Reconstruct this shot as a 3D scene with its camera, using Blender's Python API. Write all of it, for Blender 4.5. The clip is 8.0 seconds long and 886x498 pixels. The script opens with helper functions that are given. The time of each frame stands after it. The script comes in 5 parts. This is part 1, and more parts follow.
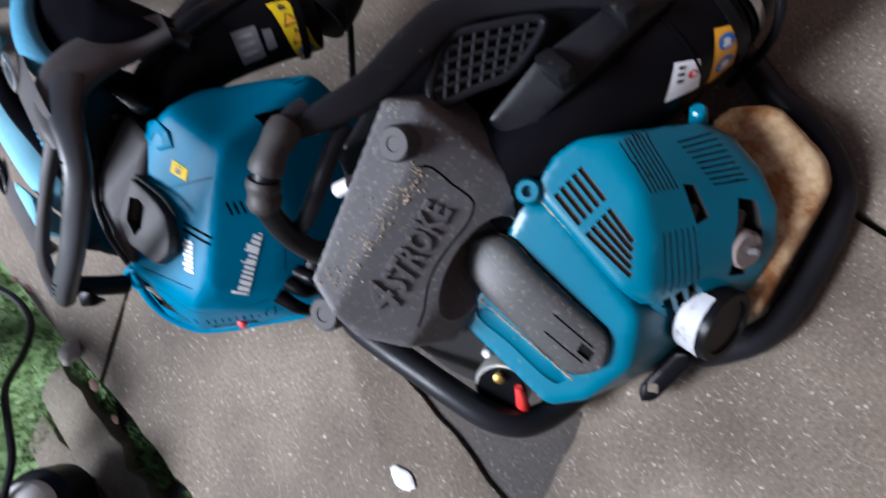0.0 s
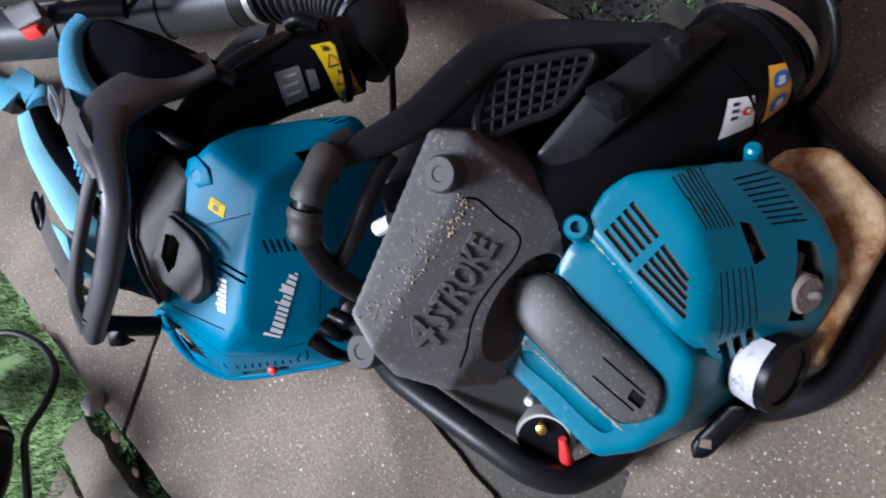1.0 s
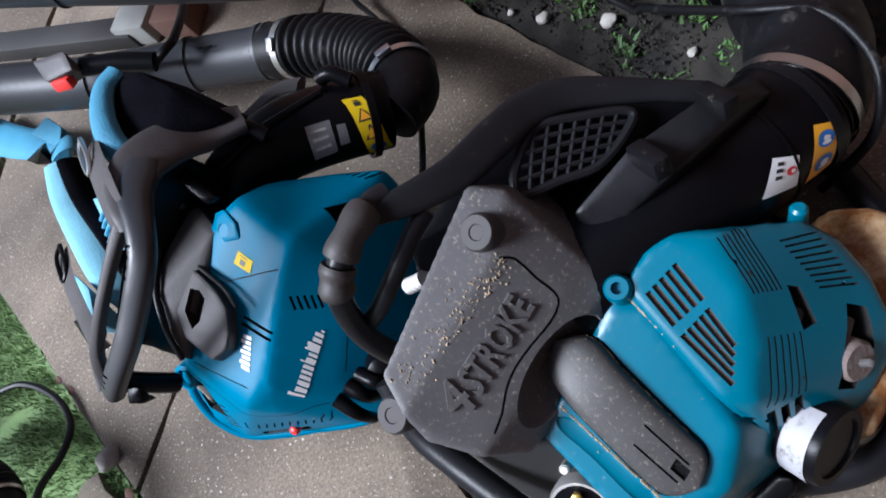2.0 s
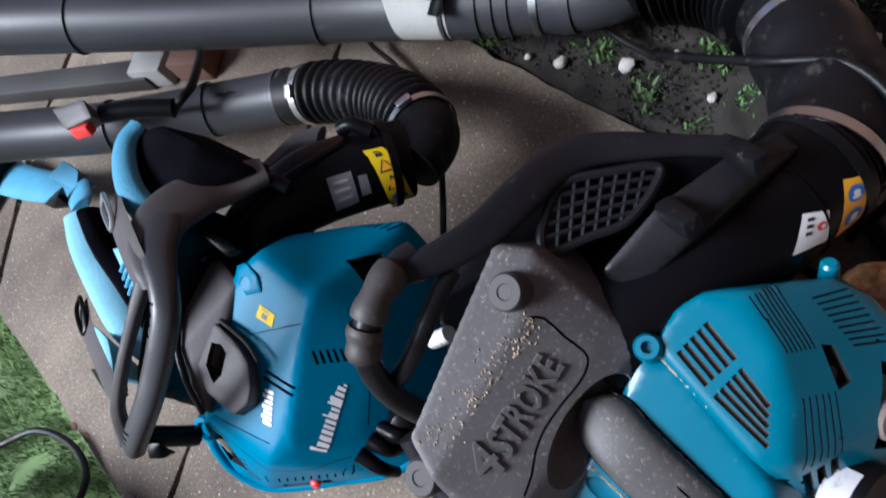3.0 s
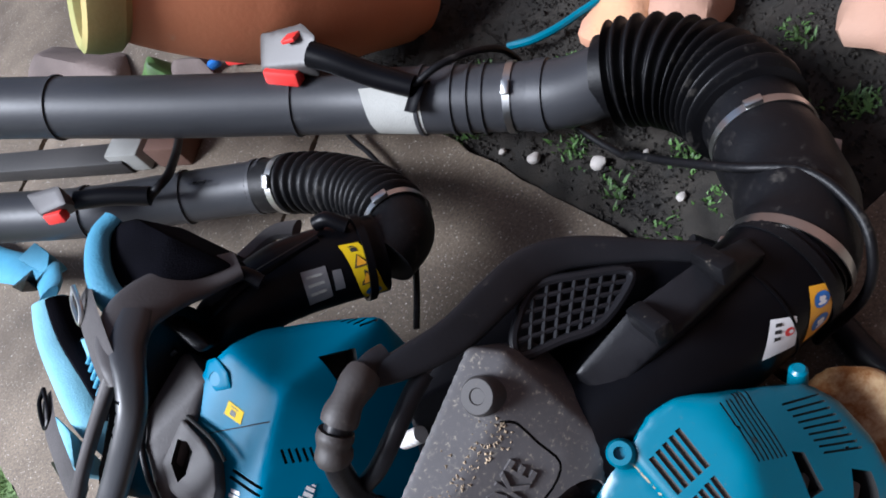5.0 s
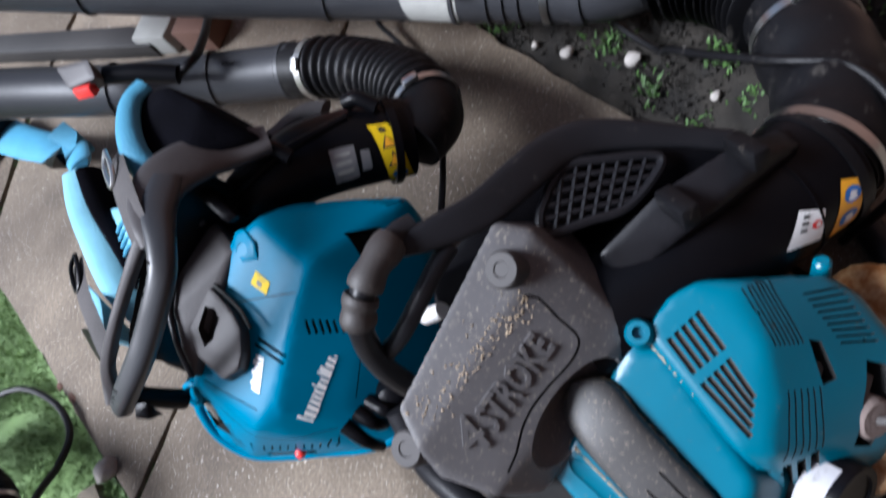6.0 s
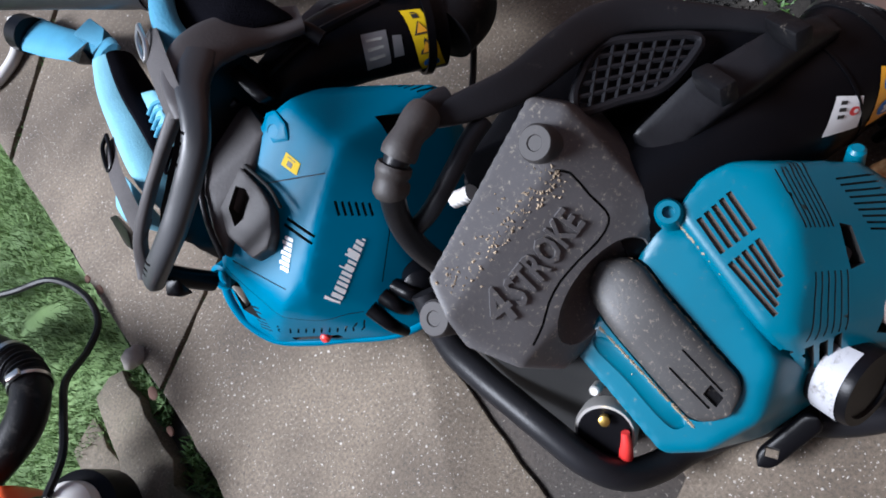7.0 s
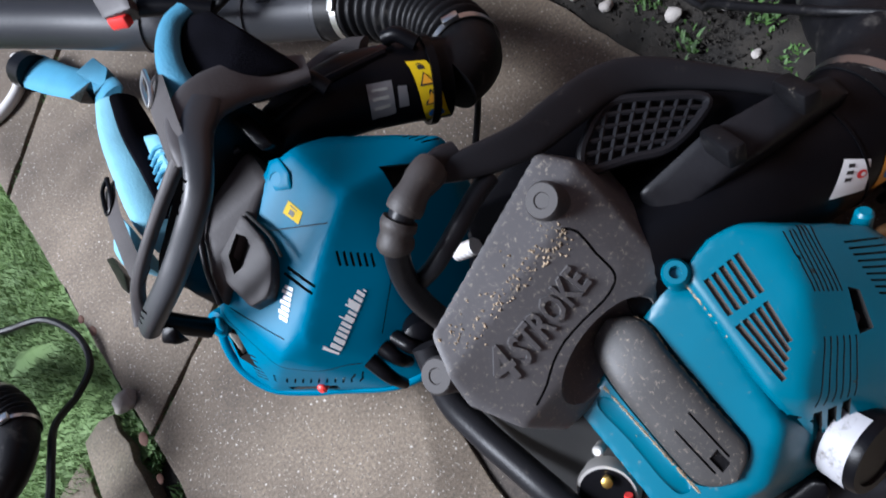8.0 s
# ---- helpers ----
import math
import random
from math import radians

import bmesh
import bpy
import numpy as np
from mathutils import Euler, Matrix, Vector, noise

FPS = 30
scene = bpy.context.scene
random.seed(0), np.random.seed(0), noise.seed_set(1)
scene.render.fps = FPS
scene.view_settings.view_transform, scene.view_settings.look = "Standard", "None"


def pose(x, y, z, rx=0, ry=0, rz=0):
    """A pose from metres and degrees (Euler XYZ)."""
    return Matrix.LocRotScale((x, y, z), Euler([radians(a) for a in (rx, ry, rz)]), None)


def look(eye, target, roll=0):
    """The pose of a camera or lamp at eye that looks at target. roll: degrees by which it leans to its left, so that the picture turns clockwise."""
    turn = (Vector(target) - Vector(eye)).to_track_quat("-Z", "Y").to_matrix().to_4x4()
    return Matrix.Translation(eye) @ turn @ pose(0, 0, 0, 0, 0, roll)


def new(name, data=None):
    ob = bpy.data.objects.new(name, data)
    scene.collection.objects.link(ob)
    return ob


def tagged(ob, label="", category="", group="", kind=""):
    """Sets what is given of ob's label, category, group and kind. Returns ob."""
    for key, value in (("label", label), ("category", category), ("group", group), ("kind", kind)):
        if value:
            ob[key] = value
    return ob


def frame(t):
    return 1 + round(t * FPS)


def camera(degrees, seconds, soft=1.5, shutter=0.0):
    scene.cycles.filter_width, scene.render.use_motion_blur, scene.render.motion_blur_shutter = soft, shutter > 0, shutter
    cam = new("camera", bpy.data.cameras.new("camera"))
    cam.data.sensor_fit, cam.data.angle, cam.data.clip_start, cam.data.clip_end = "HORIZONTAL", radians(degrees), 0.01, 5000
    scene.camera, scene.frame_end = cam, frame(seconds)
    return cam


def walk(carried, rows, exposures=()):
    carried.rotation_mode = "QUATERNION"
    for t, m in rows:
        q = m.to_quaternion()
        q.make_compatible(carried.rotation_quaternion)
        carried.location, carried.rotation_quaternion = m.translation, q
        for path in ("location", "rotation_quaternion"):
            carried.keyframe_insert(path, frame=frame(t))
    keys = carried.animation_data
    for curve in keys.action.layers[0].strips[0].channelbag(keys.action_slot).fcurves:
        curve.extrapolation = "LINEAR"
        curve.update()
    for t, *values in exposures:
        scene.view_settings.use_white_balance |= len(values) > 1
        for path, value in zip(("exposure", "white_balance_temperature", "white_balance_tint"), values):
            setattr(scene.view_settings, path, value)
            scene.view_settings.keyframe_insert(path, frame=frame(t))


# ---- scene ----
cam = camera(58.0, 8.0, 1.8, 0.4)
PATH = [
    (0, (0.192, -0.459, 1.003), (0.05, 0.406, -0.795), -60.9),
    (0.3, (0.22, -0.458, 1.0), (0.013, 0.275, -0.849), -66.5),
    (0.5, (0.217, -0.458, 0.989), (0.085, 0.359, -0.832), -60.3),
    (1, (0.143, -0.455, 0.973), (0.124, 0.56, -0.75), -52.5),
    (1.5, (0.132, -0.438, 0.969), (0.158, 0.65, -0.709), -50.0),
    (1.7, (0.133, -0.435, 0.961), (0.178, 0.667, -0.708), -48.8),
    (2.8, (0.146, -0.388, 0.982), (0.228, 0.714, -0.685), -48.4),
    (3, (0.149, -0.39, 0.979), (0.247, 0.751, -0.66), -47.1),
    (3.5, (0.164, -0.385, 0.984), (0.357, 0.791, -0.622), -42.9),
    (4, (0.166, -0.384, 0.986), (0.403, 0.829, -0.587), -41.5),
    (5.3, (0.17, -0.38, 0.993), (0.457, 0.799, -0.596), -39.2),
    (5.5, (0.171, -0.38, 0.986), (0.42, 0.785, -0.62), -40.6),
    (6, (0.131, -0.397, 0.98), (0.231, 0.72, -0.676), -43.5),
    (6.2, (0.121, -0.398, 0.962), (0.144, 0.666, -0.731), -47.0),
    (6.5, (0.088, -0.414, 0.977), (0.095, 0.67, -0.705), -46.6),
    (7, (0.072, -0.426, 0.966), (0.044, 0.631, -0.732), -47.3),
    (7.5, (0.081, -0.414, 0.963), (0.087, 0.655, -0.727), -45.6),
    (7.6, (0.074, -0.411, 0.963), (0.094, 0.654, -0.729), -44.6),
    (8, (0.078, -0.404, 0.968), (0.126, 0.697, -0.701), -42.8),
]
walk(cam, [(t, look(eye, target, roll)) for t, eye, target, roll in PATH], [(0.0, 0.76, 5480, 12), (1.5, 0.76, 5500, 12), (3.5, 0.82, 5600, 12), (5.5, 0.92, 5620, 12), (6.5, 0.90, 5620, 12), (7.0, 0.80, 5620, 12), (8.0, 0.76, 5620, 12)])


# ---- light ----
world = bpy.data.worlds.new("overcast_sky")
scene.world = world
world.use_nodes = True
wn = world.node_tree
sky = wn.nodes.new("ShaderNodeTexSky")
sky.sky_type = "NISHITA"
sky.sun_disc = False
sky.sun_elevation = radians(43)
sky.sun_rotation = radians(-68)
sky.air_density, sky.dust_density = 1.0, 3.0
wn.links.new(sky.outputs["Color"], wn.nodes["Background"].inputs["Color"])
wn.nodes["Background"].inputs["Strength"].default_value = 0.05
sun_data = bpy.data.lights.new("sun", "SUN")
sun_data.energy, sun_data.angle, sun_data.color = 5.0, radians(22), (1.0, 0.985, 0.96)
sun = new("sun", sun_data)
sun.matrix_world = look((-1.55, 0.62, 1.75), (0, 0, 0))


# ---- materials ----
def material(name, color, rough=0.5, metal=0.0, grain=60.0, vary=0.25, bump=0.15, tint=None, stain=0.0, stain_color=(0.3, 0.27, 0.22), stain_scale=14.0, spec=0.5, sharp=0.12):
    """A surface with fine grain, broad variation and, where asked, specks of dirt with edges of their own."""
    m = bpy.data.materials.new(name)
    m.use_nodes = True
    nt = m.node_tree
    b = nt.nodes["Principled BSDF"]
    b.inputs["Roughness"].default_value, b.inputs["Metallic"].default_value = rough, metal
    b.inputs["Specular IOR Level"].default_value = spec
    co = nt.nodes.new("ShaderNodeTexCoord")
    broad = nt.nodes.new("ShaderNodeTexNoise")
    broad.inputs["Scale"].default_value, broad.inputs["Detail"].default_value = grain / 9, 4
    fine = nt.nodes.new("ShaderNodeTexNoise")
    fine.inputs["Scale"].default_value, fine.inputs["Detail"].default_value = grain * 5, 5
    for n in (broad, fine):
        nt.links.new(co.outputs["Object"], n.inputs["Vector"])
    ramp = nt.nodes.new("ShaderNodeValToRGB")
    other = tint or tuple(c * (1 - vary) for c in color)
    ramp.color_ramp.elements[0].position, ramp.color_ramp.elements[1].position = 0.35, 0.68
    ramp.color_ramp.elements[0].color = (*other, 1)
    ramp.color_ramp.elements[1].color = (*(min(c * (1 + vary * 0.4), 1) for c in color), 1)
    nt.links.new(broad.outputs["Fac"], ramp.inputs["Fac"])
    last = ramp.outputs["Color"]
    if stain:
        dirt = nt.nodes.new("ShaderNodeTexNoise")
        dirt.inputs["Scale"].default_value, dirt.inputs["Detail"].default_value, dirt.inputs["Roughness"].default_value = stain_scale, 9, 0.75
        nt.links.new(co.outputs["Object"], dirt.inputs["Vector"])
        edge = nt.nodes.new("ShaderNodeValToRGB")
        edge.color_ramp.elements[0].position, edge.color_ramp.elements[1].position = 0.72 - stain * 0.3, 0.72 - stain * 0.3 + sharp
        nt.links.new(dirt.outputs["Fac"], edge.inputs["Fac"])
        mix = nt.nodes.new("ShaderNodeMix")
        mix.data_type = "RGBA"
        nt.links.new(edge.outputs["Color"], mix.inputs["Factor"])
        nt.links.new(last, mix.inputs["A"])
        mix.inputs["B"].default_value = (*stain_color, 1)
        last = mix.outputs["Result"]
        gloss = nt.nodes.new("ShaderNodeMapRange")
        gloss.inputs["To Min"].default_value, gloss.inputs["To Max"].default_value = rough, 0.9
        nt.links.new(edge.outputs["Color"], gloss.inputs["Value"])
        nt.links.new(gloss.outputs["Result"], b.inputs["Roughness"])
    nt.links.new(last, b.inputs["Base Color"])
    if bump:
        bp = nt.nodes.new("ShaderNodeBump")
        bp.inputs["Strength"].default_value, bp.inputs["Distance"].default_value = bump, 0.002
        nt.links.new(fine.outputs["Fac"], bp.inputs["Height"])
        nt.links.new(bp.outputs["Normal"], b.inputs["Normal"])
    return m


def concrete_material(name, base, dark, speck, speck_size=130.0, moss=None):
    """Worn concrete: broad damp patches, fine sand grain, pale aggregate chips and dark pits."""
    m = material(name, base, 0.78, 0, 40, 0.35, 0.0, tint=dark)
    nt = m.node_tree
    b = nt.nodes["Principled BSDF"]
    co = nt.nodes.new("ShaderNodeNewGeometry")
    last = b.inputs["Base Color"].links[0].from_socket
    sand = nt.nodes.new("ShaderNodeTexNoise")
    sand.inputs["Scale"].default_value, sand.inputs["Detail"].default_value, sand.inputs["Roughness"].default_value = 210, 6, 0.75
    nt.links.new(co.outputs["Position"], sand.inputs["Vector"])
    mul = nt.nodes.new("ShaderNodeMix")
    mul.data_type, mul.blend_type = "RGBA", "MULTIPLY"
    mul.inputs["Factor"].default_value = 0.85
    sr = nt.nodes.new("ShaderNodeValToRGB")
    sr.color_ramp.elements[0].position, sr.color_ramp.elements[1].position = 0.3, 0.7
    sr.color_ramp.elements[0].color, sr.color_ramp.elements[1].color = (0.3, 0.29, 0.27, 1), (1.45, 1.42, 1.36, 1)
    nt.links.new(sand.outputs["Fac"], sr.inputs["Fac"])
    nt.links.new(last, mul.inputs["A"])
    nt.links.new(sr.outputs["Color"], mul.inputs["B"])
    last = mul.outputs["Result"]
    for scale, tone, size, keep in ((speck_size * 0.7, speck, 0.22, 0.90), (speck_size * 2.3, speck, 0.30, 0.84), (speck_size * 1.4, (0.05, 0.045, 0.04), 0.28, 0.6)):
        v = nt.nodes.new("ShaderNodeTexVoronoi")
        v.inputs["Scale"].default_value = scale
        nt.links.new(co.outputs["Position"], v.inputs["Vector"])
        near = nt.nodes.new("ShaderNodeMapRange")
        near.inputs["From Min"].default_value, near.inputs["From Max"].default_value = size, size * 0.6
        nt.links.new(v.outputs["Distance"], near.inputs["Value"])
        sep = nt.nodes.new("ShaderNodeSeparateColor")
        nt.links.new(v.outputs["Color"], sep.inputs["Color"])
        pick = nt.nodes.new("ShaderNodeMapRange")
        pick.inputs["From Min"].default_value, pick.inputs["From Max"].default_value = keep, 1.0
        nt.links.new(sep.outputs["Red"], pick.inputs["Value"])
        both = nt.nodes.new("ShaderNodeMath")
        both.operation = "MULTIPLY"
        nt.links.new(near.outputs["Result"], both.inputs[0])
        nt.links.new(pick.outputs["Result"], both.inputs[1])
        mx = nt.nodes.new("ShaderNodeMix")
        mx.data_type = "RGBA"
        nt.links.new(both.outputs["Value"], mx.inputs["Factor"])
        nt.links.new(last, mx.inputs["A"])
        mx.inputs["B"].default_value = (*tone, 1)
        last = mx.outputs["Result"]
    chips = nt.nodes.new("ShaderNodeTexNoise")
    chips.inputs["Scale"].default_value, chips.inputs["Detail"].default_value = speck_size * 1.7, 2
    nt.links.new(co.outputs["Position"], chips.inputs["Vector"])
    cut = nt.nodes.new("ShaderNodeMapRange")
    cut.inputs["From Min"].default_value, cut.inputs["From Max"].default_value = 0.66, 0.72
    nt.links.new(chips.outputs["Fac"], cut.inputs["Value"])
    mx = nt.nodes.new("ShaderNodeMix")
    mx.data_type = "RGBA"
    nt.links.new(cut.outputs["Result"], mx.inputs["Factor"])
    nt.links.new(last, mx.inputs["A"])
    mx.inputs["B"].default_value = (*speck, 1)
    last = mx.outputs["Result"]
    if moss:
        g = nt.nodes.new("ShaderNodeTexNoise")
        g.inputs["Scale"].default_value, g.inputs["Detail"].default_value = 7, 8
        nt.links.new(co.outputs["Position"], g.inputs["Vector"])
        gr = nt.nodes.new("ShaderNodeValToRGB")
        gr.color_ramp.elements[0].position, gr.color_ramp.elements[1].position = 0.48, 0.75
        nt.links.new(g.outputs["Fac"], gr.inputs["Fac"])
        mx = nt.nodes.new("ShaderNodeMix")
        mx.data_type = "RGBA"
        nt.links.new(gr.outputs["Color"], mx.inputs["Factor"])
        nt.links.new(last, mx.inputs["A"])
        mx.inputs["B"].default_value = (*moss, 1)
        last = mx.outputs["Result"]
    nt.links.new(last, b.inputs["Base Color"])
    bp = nt.nodes.new("ShaderNodeBump")
    bp.inputs["Strength"].default_value, bp.inputs["Distance"].default_value = 0.5, 0.003
    nt.links.new(sand.outputs["Fac"], bp.inputs["Height"])
    nt.links.new(bp.outputs["Normal"], b.inputs["Normal"])
    return m


M_TEAL = material("teal_plastic", (0.001, 0.118, 0.185), 0.32, 0, 50, 0.16, 0.05, stain=0.36, stain_color=(0.13, 0.16, 0.13), stain_scale=130, sharp=0.2)
M_BLUE = material("blue_plastic", (0.001, 0.142, 0.255), 0.36, 0, 40, 0.1, 0.02, spec=0.09)
M_BLACK = material("black_plastic", (0.003, 0.003, 0.004), 0.33, 0, 60, 0.3, 0.08, spec=0.12)
M_FRAME = material("matt_grey_black_plastic", (0.058, 0.053, 0.054), 0.52, 0, 60, 0.3, 0.15, spec=0.32)
M_TAPE = material("worn_brown_grey_tape", (0.034, 0.028, 0.026), 0.6, 0, 60, 0.4, 0.15, stain=0.5, stain_color=(0.12, 0.10, 0.08), stain_scale=40, sharp=0.25)
M_DEBRIS = material("dry_tan_plant_debris", (0.36, 0.28, 0.19), 0.9, 0, 300, 0.5, 0.3)
M_DUST = material("dust_caked_black_plastic", (0.045, 0.043, 0.042), 0.5, 0, 60, 0.3, 0.12, stain=0.52, stain_color=(0.24, 0.20, 0.155), stain_scale=230)
M_FINS = material("dusty_brown_fins", (0.10, 0.076, 0.066), 0.8, 0, 60, 0.3, 0.3)
M_ARM = material("scuffed_black_plastic", (0.010, 0.010, 0.012), 0.40, 0, 60, 0.3, 0.12, stain=0.3, stain_color=(0.06, 0.052, 0.045), stain_scale=60, spec=0.22)
M_DUSTY = material("dusty_black_plastic", (0.005, 0.005, 0.006), 0.44, 0, 60, 0.3, 0.2, stain=0.42, stain_color=(0.10, 0.085, 0.068), stain_scale=90, spec=0.15)
M_COVER = material("grey_black_cover_plastic", (0.098, 0.094, 0.097), 0.45, 0, 40, 0.25, 0.12, stain=0.52, stain_color=(0.30, 0.27, 0.22), stain_scale=190, spec=0.32)
M_KNOB = material("worn_black_knob_plastic", (0.06, 0.056, 0.056), 0.6, 0, 40, 0.3, 0.1, stain=0.4, stain_color=(0.12, 0.105, 0.09), stain_scale=120, spec=0.2)
M_RUBBER = material("black_rubber", (0.004, 0.004, 0.005), 0.46, 0, 60, 0.35, 0.2, stain=0.5, stain_color=(0.075, 0.068, 0.06), stain_scale=24, spec=0.2, sharp=0.25)
M_TUBE = material("black_pipe_plastic", (0.028, 0.029, 0.033), 0.42, 0, 30, 0.25, 0.08, stain=0.28, stain_color=(0.07, 0.065, 0.06), stain_scale=20, sharp=0.25)
M_STEEL = material("steel_clamp", (0.62, 0.62, 0.6), 0.3, 1.0, 80, 0.3, 0.1, stain=0.12, stain_color=(0.2, 0.13, 0.08), stain_scale=40)
# near-black painted in for shade inside openings and gaps; also the base's colour
M_DARK = material("black_shade_and_base", (0.006, 0.006, 0.006), 0.8, 0, 60, 0.2, 0)
M_GREYP = material("grey_switch_plastic", (0.085, 0.08, 0.078), 0.5, 0, 60, 0.2, 0.1, stain=0.25, stain_color=(0.1, 0.08, 0.07), stain_scale=40)
M_RED = material("red_plastic", (0.65, 0.035, 0.03), 0.4, 0, 60, 0.15, 0.05)
M_SCUFF = material("scuffed_grey_white_sticker", (0.34, 0.34, 0.36), 0.5, 0, 60, 0.2, 0.1, stain=0.65, stain_color=(0.14, 0.13, 0.12), stain_scale=60)
M_WHITE = material("white_sticker", (0.72, 0.72, 0.72), 0.45, 0, 60, 0.12, 0.02, stain=0.15, stain_color=(0.3, 0.28, 0.25), stain_scale=60)
M_PRINT = material("white_print", (0.8, 0.82, 0.82), 0.45, 0, 60, 0.05, 0)
M_YELLOW = material("yellow_sticker", (0.66, 0.46, 0.004), 0.5, 0, 60, 0.08, 0, spec=0.12)
M_ORANGE = material("orange_sticker", (0.72, 0.33, 0.015), 0.4, 0, 60, 0.1, 0)
M_INK = material("black_ink", (0.02, 0.02, 0.02), 0.5, 0, 60, 0.1, 0)
M_BLUEINK = material("blue_ink", (0.02, 0.13, 0.42), 0.45, 0, 60, 0.1, 0)
M_REDINK = material("red_ink", (0.6, 0.03, 0.03), 0.45, 0, 60, 0.1, 0)
M_FOIL = material("grey_type_plate", (0.2, 0.2, 0.21), 0.35, 0.4, 60, 0.2, 0.02)
M_TANK = material("stained_translucent_tank", (0.46, 0.34, 0.2), 0.4, 0, 30, 0.2, 0.08, tint=(0.38, 0.23, 0.085), stain=1.0, stain_color=(0.2, 0.075, 0.014), stain_scale=9, sharp=0.16)
M_STRAPC = material("sky_blue_padding_fabric", (0.05, 0.23, 0.36), 0.75, 0, 60, 0.3, 0.5)
M_STRAPP = material("pale_blue_mesh_fabric", (0.17, 0.40, 0.51), 0.8, 0, 80, 0.3, 0.5)
M_WEB = material("grey_black_webbing", (0.05, 0.045, 0.045), 0.8, 0, 120, 0.3, 0.5)
M_FLEECE = material("black_padding_fabric", (0.003, 0.003, 0.005), 0.95, 0, 120, 0.4, 0.6, spec=0.04)
M_ALU = material("bare_aluminium", (0.6, 0.58, 0.55), 0.45, 0.8, 60, 0.3, 0.1, stain=0.3, stain_color=(0.35, 0.27, 0.18), stain_scale=30)
M_BRASS = material("brass", (0.6, 0.4, 0.1), 0.35, 1.0)
M_TERRA = material("terracotta", (0.56, 0.2, 0.09), 0.75, 0, 25, 0.2, 0.2, stain=0.2, stain_color=(0.45, 0.3, 0.2), stain_scale=9)
M_POTRIM = material("mossy_pot_rim", (0.5, 0.33, 0.13), 0.8, 0, 25, 0.35, 0.3, tint=(0.2, 0.22, 0.07))
M_STONE = material("pale_stone", (0.4, 0.37, 0.34), 0.8, 0, 60, 0.35, 0.5)
M_ROCKO = material("ochre_rock", (0.5, 0.33, 0.12), 0.8, 0, 30, 0.3, 0.5, tint=(0.42, 0.2, 0.14))
M_ROCKP = material("pink_brown_rock", (0.3, 0.16, 0.11), 0.8, 0, 30, 0.35, 0.5, tint=(0.28, 0.17, 0.12))
M_GLOVE = material("grey_brown_cloth", (0.13, 0.1, 0.09), 0.9, 0, 30, 0.4, 0.6)
M_WOOD = material("weathered_dark_wood", (0.02, 0.018, 0.017), 0.7, 0, 40, 0.4, 0.4)
M_BRICK = material("red_brown_brick", (0.13, 0.065, 0.045), 0.85, 0, 40, 0.3, 0.5)
M_GREYBLOCK = material("pale_grey_concrete_block", (0.3, 0.3, 0.28), 0.85, 0, 60, 0.25, 0.5)
M_GREEN = material("leaf_green", (0.05, 0.115, 0.022), 0.6, 0, 200, 0.5, 0.2)
M_GRASS = material("moss_green_grass", (0.12, 0.20, 0.055), 0.7, 0, 30, 0.5, 0.3, tint=(0.065, 0.12, 0.028))
M_SOIL = material("dark_garden_soil", (0.017, 0.014, 0.0105), 0.95, 0, 160, 0.6, 1.0, stain=0.34, stain_color=(0.10, 0.085, 0.068), stain_scale=150)
M_MACHINE = material("orange_casing_plastic", (0.7, 0.09, 0.015), 0.4, 0, 40, 0.1, 0.05)
M_CAPWHITE = material("off_white_plastic", (0.62, 0.6, 0.58), 0.4, 0, 40, 0.12, 0.05)
M_SLAB = concrete_material("worn_concrete_slab", (0.158, 0.127, 0.096), (0.078, 0.060, 0.044), (0.44, 0.41, 0.37))
M_PATCH = concrete_material("dark_brown_concrete", (0.04, 0.031, 0.025), (0.022, 0.018, 0.015), (0.16, 0.14, 0.12), 160)
M_KERB = concrete_material("mossy_old_concrete", (0.13, 0.108, 0.078), (0.055, 0.045, 0.032), (0.26, 0.23, 0.19), 150, moss=(0.03, 0.045, 0.012))


# ---- shape helpers ----
ROOT = {}


def thing(name, place, label, category, group=""):
    ob = new(name)
    ob.empty_display_size = 0.05
    ob.location = place
    ROOT[ob] = Vector(place)
    return tagged(ob, label, category, group)


def mesh_of(name, bm, mat, smooth=True):
    bmesh.ops.recalc_face_normals(bm, faces=bm.faces)
    me = bpy.data.meshes.new(name)
    bm.to_mesh(me)
    bm.free()
    me.materials.append(mat)
    if smooth:
        me.polygons.foreach_set("use_smooth", [True] * len(me.polygons))
        me.set_sharp_from_angle(angle=radians(38))
    return me


def part(name, bm, mat, parent, label="", smooth=True):
    """A bmesh in world coordinates as one mesh under a thing or a part."""
    base = ROOT[parent]
    bmesh.ops.translate(bm, vec=-base, verts=bm.verts)
    ob = new(name, mesh_of(name, bm, mat, smooth))
    ob.parent = parent
    ROOT[ob] = base
    return tagged(ob, label)


def solo(name, bm, mat, label, category="", kind="", group="", smooth=True):
    """A bmesh in world coordinates as a top-level thing, its origin at its foot."""
    pts = [v.co for v in bm.verts]
    foot = Vector((sum(p.x for p in pts) / len(pts), sum(p.y for p in pts) / len(pts), min(p.z for p in pts)))
    bmesh.ops.translate(bm, vec=-foot, verts=bm.verts)
    ob = new(name, mesh_of(name, bm, mat, smooth))
    ob.location = foot
    ROOT[ob] = foot
    return tagged(ob, label, category, group, kind)


